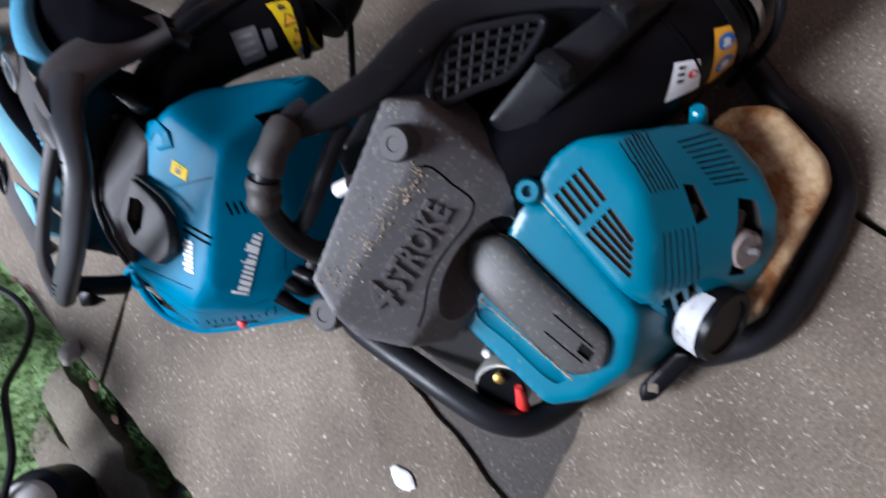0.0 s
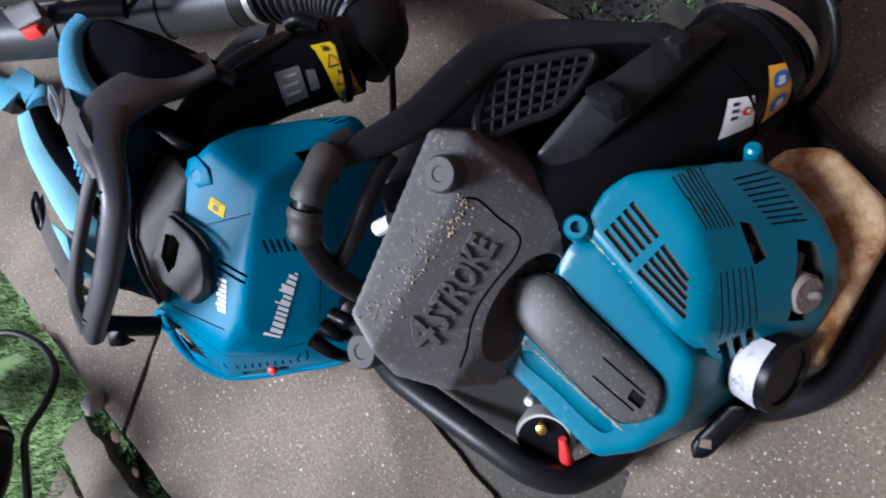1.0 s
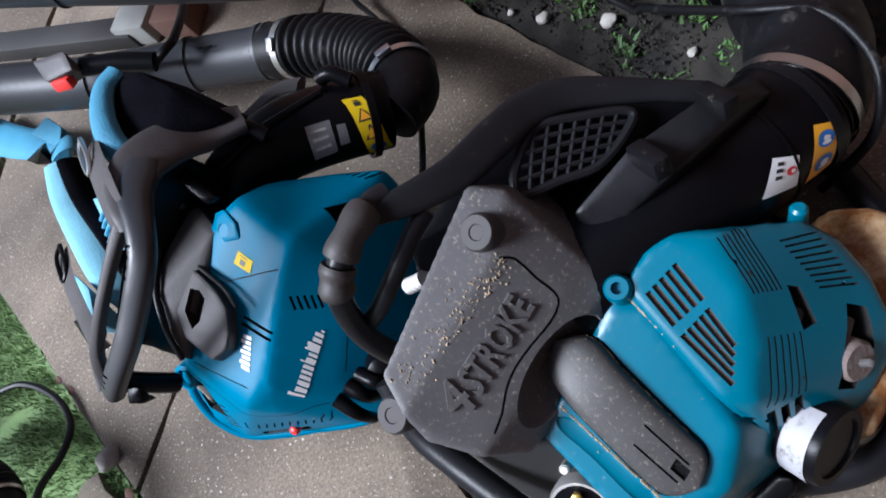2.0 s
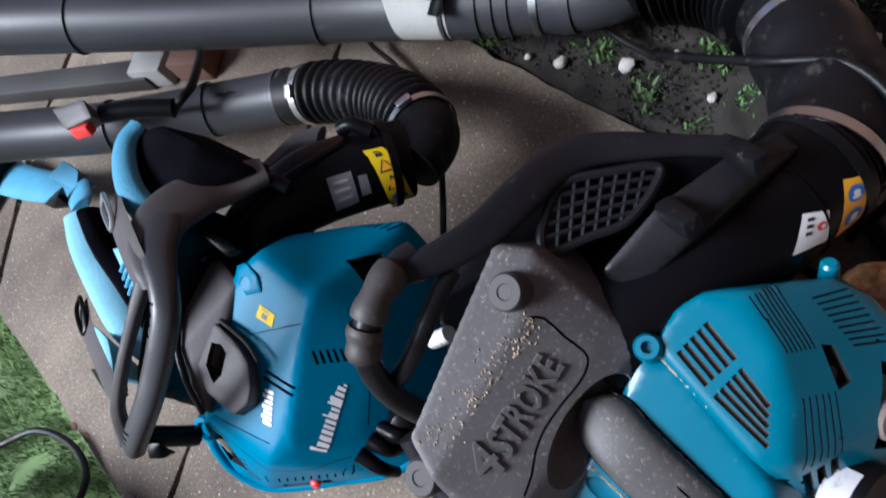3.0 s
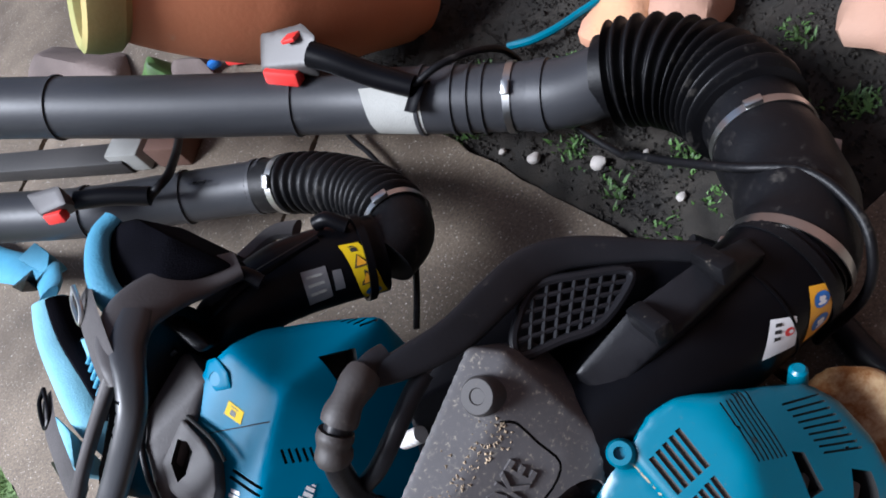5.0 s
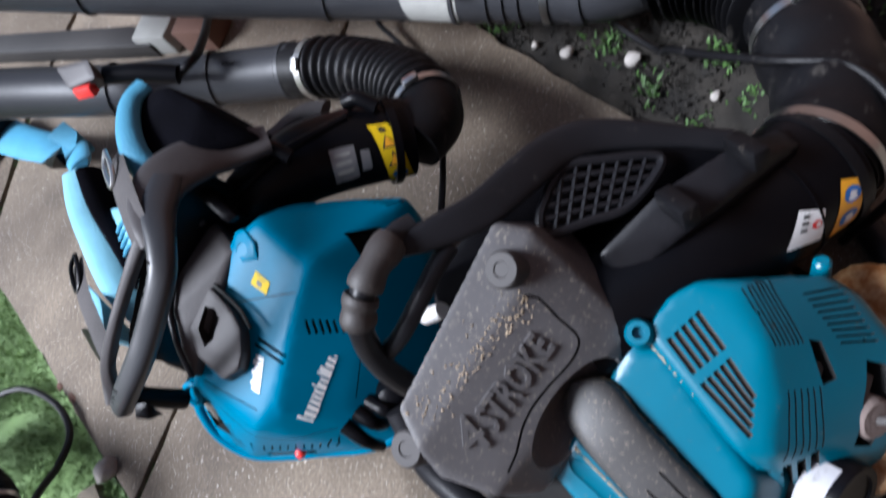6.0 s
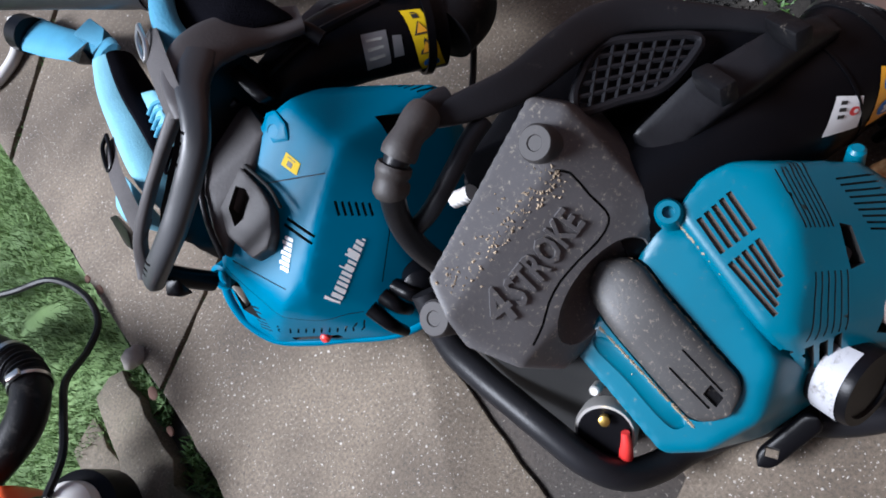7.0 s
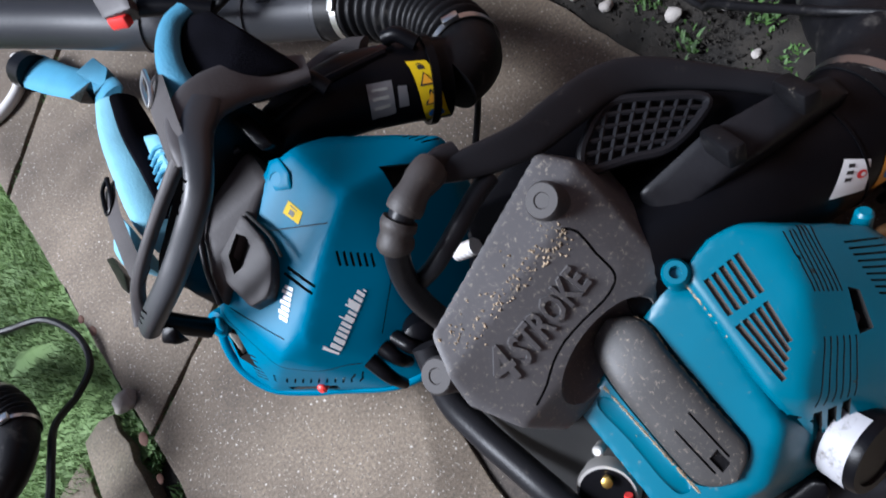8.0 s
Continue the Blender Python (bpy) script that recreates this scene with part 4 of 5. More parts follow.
# ---- clean blue blower ----
def new_blower():
    b = thing("backpack_blower", (0.0, 0.25, 0.0), "clean blue and black backpack leaf blower with padded straps", "leaf blower")
    cover = part("engine_cover", soft([(0.018, 0.288, 0.309), (0.059, 0.273, 0.318), (0.064, 0.183, 0.299), (0.000, 0.168, 0.274), (-0.088, 0.130, 0.229), (-0.118, 0.137, 0.222), (-0.133, 0.238, 0.240), (-0.118, 0.264, 0.251), (0.082, 0.150, 0.241), (0.040, 0.124, 0.210), (-0.035, 0.097, 0.172), (-0.110, 0.126, 0.200), (0.091, 0.278, 0.292), (0.155, 0.235, 0.252), (0.198, 0.195, 0.231), (0.100, 0.188, 0.264), (-0.142, 0.264, 0.205), (-0.170, 0.278, 0.178), (-0.199, 0.241, 0.12), (-0.191, 0.202, 0.092), (-0.120, 0.131, 0.085), (-0.062, 0.076, 0.085), (-0.012, 0.055, 0.085), (0.10, 0.10, 0.085), (0.19, 0.2, 0.08), (0.1, 0.33, 0.08), (-0.15, 0.33, 0.08)], 0.0065, 4), M_BLUE, b)
    t = skin(cover)
    cuts = []
    for k in range(6):
        f = k / 5
        cuts.append(slot(t, Vector((0.013, 0.166, 0.260)).lerp(Vector((0.038, 0.146, 0.236)), f), Vector((0.004, 0.158, 0.247)).lerp(Vector((0.030, 0.138, 0.224)), f), 0.0032))
    cuts.append(slot(t, (-0.040, 0.193, 0.263), (-0.032, 0.151, 0.256), 0.0036))
    cuts.append(slot(t, (-0.048, 0.192, 0.261), (-0.040, 0.149, 0.253), 0.0036))
    cuts.append(window(t, [(0.107, 0.198, 0.262), (0.145, 0.190, 0.242), (0.120, 0.155, 0.225), (0.102, 0.162, 0.24)], 0.03))
    cuts.append(window(t, [(-0.152, 0.262, 0.200), (-0.130, 0.234, 0.196), (-0.153, 0.207, 0.150), (-0.178, 0.238, 0.150)], 0.03))
    for k in range(6):
        f = k / 5
        cuts.append(slot(t, Vector((-0.147, 0.214, 0.168)).lerp(Vector((-0.172, 0.215, 0.130)), f), Vector((-0.134, 0.203, 0.168)).lerp(Vector((-0.160, 0.198, 0.130)), f), 0.003))
    for k in range(11):
        f = k / 10
        cuts.append(slot(t, Vector((-0.138, 0.184, 0.152)).lerp(Vector((-0.065, 0.108, 0.142)), f), Vector((-0.150, 0.189, 0.135)).lerp(Vector((-0.074, 0.112, 0.125)), f), 0.0022, 0.004))
    for k in range(6):
        f = k / 5
        cuts.append(slot(t, Vector((0.150, 0.232, 0.255)).lerp(Vector((0.170, 0.200, 0.245)), f), Vector((0.172, 0.225, 0.240)).lerp(Vector((0.186, 0.198, 0.23)), f), 0.0024, 0.005))
    cuts.append(slot(t, (-0.105, 0.132, 0.112), (-0.155, 0.182, 0.112), 0.011, 0.02))
    for a, c in (((-0.140, 0.255, 0.215), (-0.122, 0.170, 0.190)), ((-0.122, 0.170, 0.190), (-0.060, 0.104, 0.155)), ((0.068, 0.151, 0.240), (0.030, 0.124, 0.20)), ((0.03, 0.124, 0.20), (-0.02, 0.10, 0.17)), ((-0.035, 0.245, 0.280), (0.03, 0.180, 0.282)), ((-0.128, 0.232, 0.238), (-0.100, 0.150, 0.225))):
        cuts.append(slot(t, a, c, 0.0014, 0.0018, 10))
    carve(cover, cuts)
    part("lower_rim", sweep([(-0.168, 0.276, 0.180), (-0.186, 0.262, 0.155), (-0.196, 0.239, 0.125), (-0.186, 0.203, 0.100), (-0.150, 0.163, 0.092), (-0.118, 0.134, 0.09), (-0.062, 0.082, 0.09), (-0.015, 0.062, 0.09), (0.04, 0.07, 0.09)], 0.0065, 10, 8, flat=0.8), M_BLUE, cover)
    part("red_button", turned((-0.125, 0.139, 0.116), (-0.7, -0.6, 0.4), ((-0.01, 0.007), (0.006, 0.007), (0.009, 0.004), (0.009, 0)), 14), M_RED, cover, "red button")
    part("screw", turned((-0.095, 0.121, 0.139), (-0.55, -0.7, 0.45), ((-0.01, 0.010), (0.002, 0.010), (0.004, 0.007), (0.004, 0)), 18), M_STEEL, cover)
    part("cylinder_head", soft([(-0.164, 0.246, 0.192), (-0.152, 0.234, 0.184), (-0.176, 0.236, 0.150), (-0.150, 0.240, 0.150), (-0.158, 0.238, 0.200)], 0.006, 1), M_ALU, cover, "bright metal behind the opening")
    part("ear", turned((-0.163, 0.272, 0.184), (-0.6, -0.3, 0.7), ((-0.012, 0.020), (0.008, 0.018), (0.010, 0.012), (0.004, 0.010), (0.004, 0)), 20), M_BLUE, cover)
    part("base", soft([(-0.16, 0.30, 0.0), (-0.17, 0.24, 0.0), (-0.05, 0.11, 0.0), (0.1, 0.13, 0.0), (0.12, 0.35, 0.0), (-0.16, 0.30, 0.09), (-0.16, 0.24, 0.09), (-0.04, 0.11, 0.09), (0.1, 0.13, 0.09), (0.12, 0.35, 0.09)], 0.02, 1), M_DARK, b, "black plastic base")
    for a, c in (((-0.052, 0.088, 0.165), (-0.046, 0.060, 0.115)), ((-0.03, 0.085, 0.17), (-0.022, 0.066, 0.135)), ((-0.012, 0.085, 0.165), (0.002, 0.06, 0.15))):
        part("choke_lever", sweep([a, Vector(a).lerp(Vector(c), 0.5) + Vector((0, -0.012, 0.008)), c], lambda q: 0.010 - 0.003 * q, 10, 5), M_BLACK, cover)
    part("primer_bulb", turned((0.012, 0.075, 0.148), (-0.2, -0.8, 0.5), ((-0.02, 0.022), (0.012, 0.022), (0.02, 0.014), (0.022, 0)), 20), M_BLACK, cover)
    # stickers and prints; the maker's marks as plain bars
    y = [(0.015, 0.236, 0.293), (0.017, 0.212, 0.289), (0.004, 0.209, 0.283), (0.000, 0.234, 0.288)]
    st = part("sticker", patch(t, y), M_YELLOW, cover, "small yellow warning sticker")
    part("print", sub_patch(t, y, 0.3, 0.62, 0.4, 0.8), M_INK, st)
    part("print", sub_patch(t, y, 0.2, 0.7, 0.15, 0.22), M_INK, st)
    mm = [(-0.090, 0.172, 0.240), (-0.056, 0.188, 0.257), (-0.050, 0.172, 0.255), (-0.085, 0.155, 0.238)]
    for k in range(7):
        part("print", sub_patch(t, [mm[0], mm[1], mm[2], mm[3]], k / 7, (k + 0.72) / 7, 0.1 if k % 2 else 0.25, 0.95, 0.001), M_PRINT, cover)
    lg = [(-0.077, 0.129, 0.202), (0.017, 0.145, 0.228), (0.019, 0.136, 0.217), (-0.071, 0.115, 0.185)]
    x = 0.0
    for wd, tall in ((0.035, 1.0), (0.05, 0.7), (0.05, 0.7), (0.045, 0.7), (0.04, 0.7), (0.045, 0.7), (0.02, 1.0), (0.05, 0.66), (0.04, 0.62), (0.025, 1.0), (0.028, 0.85), (0.045, 0.95), (0.05, 0.7), (0.045, 0.68), (0.022, 0.3)):
        part("print", sub_patch(t, lg, x, x + wd, 1 - tall, 1.0 if wd > 0.021 else 0.95, 0.001), M_PRINT, cover)
        x += wd + (0.0 if wd < 0.03 else 0.022)
    # black top housing and hatch
    flat = [(-0.010, 0.352, 0.306), (-0.053, 0.332, 0.304), (-0.091, 0.285, 0.298), (-0.116, 0.252, 0.280), (-0.130, 0.230, 0.256), (0.022, 0.320, 0.312), (0.016, 0.275, 0.304), (-0.035, 0.257, 0.290)]
    top = part("top_housing", soft(flat + [(x + 0.004, y + 0.03, z - 0.14) for x, y, z in flat], 0.006, 2), M_FRAME, b, "matt grey-black top housing")
    lid = [(-0.036, 0.268, 0.301), (-0.036, 0.223, 0.295), (-0.043, 0.200, 0.288), (-0.063, 0.182, 0.278), (-0.079, 0.177, 0.271), (-0.102, 0.189, 0.264), (-0.106, 0.235, 0.273), (-0.090, 0.259, 0.287)]
    hatch = part("hatch", soft(lid + [(x, y + 0.008, z - 0.03) for x, y, z in lid], 0.004, 2), M_FRAME, top, "grey-black hatch with a finger recess")
    th = skin(hatch)
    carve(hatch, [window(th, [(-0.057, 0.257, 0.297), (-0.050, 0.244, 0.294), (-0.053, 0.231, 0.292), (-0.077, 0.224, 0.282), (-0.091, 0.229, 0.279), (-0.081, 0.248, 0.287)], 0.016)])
    # solid near-black strip drawn for the shade in the gap beside the hatch
    part("hatch_gap", sweep([(-0.032, 0.268, 0.296), (-0.029, 0.221, 0.290), (-0.035, 0.193, 0.284)], 0.0022, 8, 4), M_DARK, top)
    rim = [(0.016, 0.321, 0.325), (-0.007, 0.331, 0.320), (-0.042, 0.321, 0.315), (-0.073, 0.301, 0.308), (-0.094, 0.281, 0.300), (-0.113, 0.253, 0.285), (-0.130, 0.230, 0.258)]
    part("shroud_rim", sweep(rim, 0.0036, 10, 8), M_ARM, top)
    knob = [(0.032, 0.343, 0.360), (0.032, 0.321, 0.352), (0.032, 0.282, 0.333), (0.048, 0.275, 0.333), (0.048, 0.320, 0.350), (0.050, 0.347, 0.362)]
    part("bracket", soft(knob + [(x + 0.006, y + 0.03, z - 0.045) for x, y, z in knob], 0.007, 2), M_BLACK, b)
    lug = part("lug", soft([(0.013, 0.282, 0.305), (0.030, 0.288, 0.313), (0.041, 0.277, 0.316), (0.038, 0.252, 0.312), (0.026, 0.238, 0.302), (0.009, 0.257, 0.299), (0.02, 0.28, 0.28), (0.03, 0.25, 0.285)], 0.004, 2), M_BLUE, cover)
    carve(lug, [turned((0.022, 0.266, 0.300), (-0.3, -0.25, 0.9), ((-0.006, 0.0085), (0.03, 0.0085)), 16)])
    # back frame: two rails joined at the shoulder, slots between
    rail = [(0.028, 0.312, 0.412), (0.000, 0.276, 0.42), (-0.016, 0.246, 0.418), (-0.038, 0.224, 0.408), (-0.069, 0.218, 0.390), (-0.100, 0.218, 0.370), (-0.133, 0.220, 0.350), (-0.177, 0.232, 0.320), (-0.200, 0.246, 0.296)]
    up = Vector((0.3, -0.35, 0.88))
    fr = part("back_frame", bar(rail, lambda q: 0.0145 + 0.006 * math.exp(-(q / 0.2) ** 2), 0.012, up, 8, 2.6), M_TUBE, b, "moulded black back frame")
    tr = skin(fr)
    carve(fr, [slot(tr, Vector((-0.040, 0.236, 0.424)).lerp(Vector((-0.070, 0.230, 0.408)), k / 3) + Vector((-0.004, 0.011, 0)), Vector((-0.040, 0.236, 0.424)).lerp(Vector((-0.070, 0.230, 0.408)), k / 3) + Vector((0.003, -0.008, 0)), 0.004, 0.006, 3) for k in range(4)] + [slot(tr, Vector((-0.180, 0.236, 0.33)).lerp(Vector((-0.196, 0.244, 0.315)), k / 2) + Vector((-0.004, 0.009, 0)), Vector((-0.180, 0.236, 0.33)).lerp(Vector((-0.196, 0.244, 0.315)), k / 2) + Vector((0.003, -0.007, 0)), 0.003, 0.006, 3) for k in range(3)])
    part("shoulder_plate", bar([(0.135, 0.315, 0.345), (0.098, 0.325, 0.365), (0.064, 0.325, 0.392), (0.030, 0.316, 0.412), (0.004, 0.294, 0.420), (-0.014, 0.262, 0.420), (-0.026, 0.250, 0.414)], lambda q: 0.012 + 0.017 * math.sin(math.pi * min(q * 0.85 + 0.1, 1.0)), 0.010, up, 8, 3.0), M_FRAME, fr, "scuffed grey-black shoulder plate")
    part("outer_rail", bar([(0.000, 0.300, 0.418), (-0.018, 0.277, 0.418), (-0.054, 0.268, 0.406), (-0.092, 0.267, 0.386), (-0.128, 0.265, 0.366), (-0.168, 0.268, 0.336), (-0.192, 0.268, 0.309), (-0.205, 0.258, 0.295)], lambda q: 0.0105 - 0.004 * math.sin(math.pi * q), 0.008, up, 8, 3.0), M_FRAME, fr, "scuffed grey-black outer rail")
    part("back_plate", soft([(0.1, 0.34, 0.03), (0.1, 0.37, 0.03), (0.06, 0.33, 0.38), (0.0, 0.32, 0.40), (-0.16, 0.30, 0.30), (-0.17, 0.36, 0.02), (-0.16, 0.32, 0.02), (0.02, 0.36, 0.36)], 0.015, 1), M_BLACK, b)
    part("foot_rail", sweep([(-0.205, 0.275, 0.29), (-0.19, 0.27, 0.24), (-0.175, 0.265, 0.20)], 0.013, 10, 5), M_BLACK, fr)
    part("clip", soft([(-0.20, 0.262, 0.27), (-0.215, 0.25, 0.26), (-0.2, 0.235, 0.255), (-0.185, 0.245, 0.27), (-0.205, 0.25, 0.235), (-0.19, 0.24, 0.235)], 0.008, 1), M_BLACK, fr)
    # fan outlet, hose, pipe
    ol = [(0.030, 0.348, 0.260), (0.064, 0.345, 0.268), (0.107, 0.337, 0.268), (0.156, 0.328, 0.255), (0.206, 0.306, 0.235), (0.258, 0.284, 0.206)]
    out = part("fan_outlet", sweep(ol, lambda q: 0.036 + 0.015 * min(q / 0.6, 1), 28, 8), M_BLACK, b, "black fan outlet")
    to = skin(out)
    part("seam_rib", sweep([drop(to, p)[0] for p in ((0.047, 0.338, 0.310), (0.087, 0.323, 0.325), (0.129, 0.317, 0.325), (0.173, 0.310, 0.315), (0.223, 0.307, 0.295))], 0.006, 8, 5), M_BLACK, out)
    part("latch", sweep([(0.124, 0.322, 0.335), (0.132, 0.308, 0.334), (0.137, 0.292, 0.322)], 0.0095, 10, 5), M_BLACK, out)
    part("latch", sweep([(0.232, 0.325, 0.285), (0.245, 0.312, 0.288), (0.254, 0.292, 0.275)], 0.010, 10, 5), M_BLACK, out)
    part("collar", ring_at(ol, 0.93, 0.053, 0.01, 8, 0.004)[0], M_BLACK, out)
    yl = [(0.226, 0.262, 0.279), (0.248, 0.251, 0.268), (0.224, 0.231, 0.203), (0.198, 0.243, 0.212)]
    yl = [corner_mix(yl, u, v) for u, v in ((0, -0.35), (1, -0.35), (1, 1.2), (0, 1.2))]
    st = part("sticker", patch(to, yl, nx=5, ny=12), M_YELLOW, out, "yellow warning sticker with symbols")
    part("print", shape_patch(to, yl, round_outline(0.5, 0.10, 0.16, 0.045)), M_INK, st)
    part("print", sub_patch(to, yl, 0.35, 0.65, 0.15, 0.21), M_INK, st)
    for v in (0.25, 0.48):
        part("print", shape_patch(to, yl, [(0.12, v + 0.19), (0.88, v + 0.19), (0.5, v)]), M_INK, st)
        part("print", shape_patch(to, yl, [(0.24, v + 0.17), (0.76, v + 0.17), (0.5, v + 0.04)], 0.0021), M_ORANGE, st)
    part("print", shape_patch(to, yl, round_outline(0.5, 0.84, 0.34, 0.10)), M_BLUEINK, st)
    part("print", shape_patch(to, yl, round_outline(0.5, 0.82, 0.15, 0.035), 0.0021), M_WHITE, st)
    pl = [(0.173, 0.278, 0.298), (0.199, 0.262, 0.29), (0.174, 0.252, 0.246), (0.149, 0.270, 0.251)]
    st = part("type_plate", patch(to, pl), M_FOIL, out, "grey type plate")
    part("type_plate", patch(to, [(0.200, 0.253, 0.284), (0.209, 0.248, 0.279), (0.191, 0.243, 0.246), (0.180, 0.247, 0.251)]), M_FOIL, out)
    for v in (0.15, 0.4, 0.65):
        part("print", sub_patch(to, pl, 0.15, 0.8, v, v + 0.08), M_GREYBLOCK, st)
    hl = [(0.255, 0.272, 0.207), (0.300, 0.286, 0.198), (0.317, 0.35, 0.187), (0.317, 0.43, 0.162), (0.294, 0.538, 0.136), (0.245, 0.635, 0.122)]
    part("hose", sweep(hl, lambda q: 0.044 if q < 0.30 or q > 0.9 else corrugated(24, 0.045, 0.0045)(q), 28, 60), M_RUBBER, b, "black corrugated rubber hose")
    clamp(b, hl, 0.28, 0.0465, (0.3, 0.2, 0.9), 0.010)
    clamp(b, hl, 0.90, 0.0465, (0.15, 0.2, 0.7), 0.012)
    pl_ = [(0.27, 0.595, 0.127), (0.241, 0.64, 0.122), (0.135, 0.748, 0.15), (0.028, 0.84, 0.19), (-0.072, 0.948, 0.23), (-0.2, 1.07, 0.29), (-0.32, 1.19, 0.34)]
    pp = part("pipe", sweep(pl_, 0.043, 28, 6), M_TUBE, b, "long straight black blower pipe")
    for q in (0.16, 0.175, 0.33, 0.5):
        part("ring", ring_at(pl_, q, 0.0425, 0.006, 6, 0.0035)[0], M_TUBE, pp)
    part("mark", sweep([(0.188, 0.668, 0.187), (0.175, 0.682, 0.19), (0.178, 0.692, 0.184), (0.192, 0.678, 0.181)], 0.0016, 6, 4), M_BLACK, pp)
    gr = part("throttle_grip", sweep([(0.118, 0.70, 0.222), (0.08, 0.74, 0.245), (0.04, 0.775, 0.262)], 0.0155, 14, 6), M_BLACK, b, "black throttle grip")
    hd = part("throttle_head", soft([(-0.005, 0.836, 0.298), (0.044, 0.778, 0.302), (0.03, 0.748, 0.288), (-0.015, 0.79, 0.283), (0.0, 0.80, 0.24), (0.04, 0.77, 0.245)], 0.007, 2), M_FRAME, gr, "black and grey control housing")
    part("trigger", box((0.003, 0.776, 0.268), (0.018, 0.036, 0.02), (0, 20, 40), 0.004), M_RED, hd, "red throttle trigger")
    part("cable", sweep([(0.118, 0.70, 0.222), (0.142, 0.698, 0.224), (0.163, 0.728, 0.205), (0.20, 0.81, 0.165), (0.235, 0.89, 0.13), (0.275, 0.96, 0.08), (0.33, 1.02, 0.015)], 0.0075, 10, 8), M_RUBBER, b, "black control cable")
    part("loose_strap", sweep([(0.10, 0.40, 0.28), (0.14, 0.42, 0.25), (0.19, 0.41, 0.25), (0.215, 0.37, 0.26)], 0.014, 8, 6, flat=0.5), M_WEB, b)
    # straps and padding
    pp_ = [(0.076, 0.447, 0.418), (0.102, 0.406, 0.428), (0.114, 0.355, 0.412), (0.132, 0.305, 0.36), (0.054, 0.324, 0.40), (0.028, 0.40, 0.41), (0.022, 0.356, 0.40)]
    pad = part("back_pad", soft(pp_ + [(x + 0.02, y + 0.075, z - 0.12) for x, y, z in pp_], 0.008, 2), M_FLEECE, b, "black fleece back padding")
    part("pad_edge", sweep([(0.084, 0.445, 0.420), (0.060, 0.436, 0.424), (0.038, 0.406, 0.424), (0.024, 0.372, 0.42), (0.018, 0.340, 0.408)], lambda q: 0.0135 + 0.004 * q, 12, 8, flat=0.75), M_STRAPC, pad, "sky blue pad edging")
    sh = part("shoulder_strap", sweep([(-0.075, 0.605, 0.295), (-0.095, 0.56, 0.285), (-0.115, 0.51, 0.265), (-0.14, 0.455, 0.235), (-0.15, 0.42, 0.2)], lambda q: 0.024 + 0.006 * math.sin(q * 3.1), 14, 8, flat=0.45, up=(0.5, 0.5, 0.7)), M_STRAPP, b, "pale blue padded shoulder strap lined in black")
    part("strap_lining", sweep([(-0.06, 0.575, 0.305), (-0.075, 0.52, 0.29), (-0.09, 0.47, 0.265), (-0.115, 0.42, 0.23)], lambda q: 0.022 + 0.008 * math.sin(q * 3.1), 12, 8, flat=0.5, up=(0.9, 0.2, 0.4)), M_FLEECE, sh)
    part("piping", sweep([(-0.10, 0.615, 0.27), (-0.13, 0.56, 0.262), (-0.15, 0.50, 0.24), (-0.165, 0.45, 0.215)], 0.007, 8, 8), M_BLACK, sh)
    part("mesh_pad", soft([(-0.072, 0.502, 0.30), (-0.05, 0.47, 0.31), (-0.063, 0.372, 0.33), (-0.093, 0.396, 0.30), (-0.08, 0.47, 0.24), (-0.07, 0.38, 0.24)], 0.01, 2), M_STRAPP, b, "pale blue mesh back pad")
    for k in range(5):
        f = k / 4
        a = Vector((-0.080, 0.445, 0.306)).lerp(Vector((-0.094, 0.392, 0.306)), f)
        part("mesh_rib", sweep([a, a + Vector((0.014, -0.006, 0.010)), a + Vector((0.026, -0.016, 0.012))], 0.0028, 8, 4), M_STRAPC, b)
    part("webbing", sweep([(0.002, 0.39, 0.42), (-0.004, 0.345, 0.432), (-0.018, 0.29, 0.432), (-0.03, 0.26, 0.42)], 0.017, 8, 6, flat=0.12, up=(-0.3, 0.3, 0.9)), M_WEB, b, "grey-black webbing strap")
    part("buckle", sweep([(0.004, 0.392, 0.436), (-0.010, 0.380, 0.43), (-0.018, 0.35, 0.428), (-0.004, 0.358, 0.436), (0.004, 0.392, 0.436)], 0.0028, 8, 4), M_STEEL, b, "metal slide buckle")
    part("webbing", sweep([(-0.140, 0.445, 0.318), (-0.152, 0.395, 0.325), (-0.158, 0.345, 0.33), (-0.160, 0.285, 0.34), (-0.155, 0.262, 0.34)], 0.013, 8, 6, flat=0.12, up=(-0.3, 0.1, 0.9)), M_WEB, b, "grey-black webbing strap")
    part("buckle", sweep([(-0.134, 0.452, 0.325), (-0.150, 0.442, 0.322), (-0.160, 0.405, 0.322), (-0.144, 0.41, 0.328), (-0.134, 0.452, 0.325)], 0.0028, 8, 4), M_BLACK, b)
    part("side_pad", soft([(-0.175, 0.50, 0.25), (-0.165, 0.44, 0.262), (-0.188, 0.385, 0.262), (-0.215, 0.42, 0.235), (-0.225, 0.48, 0.21), (-0.2, 0.46, 0.16), (-0.19, 0.4, 0.16)], 0.01, 2), M_STRAPP, b, "pale blue side pad")
    part("strap_clip", soft([(-0.258, 0.54, 0.16), (-0.235, 0.50, 0.19), (-0.225, 0.43, 0.215), (-0.245, 0.42, 0.19), (-0.27, 0.49, 0.14), (-0.24, 0.46, 0.14)], 0.008, 1), M_BLACK, b, "black strap clip")
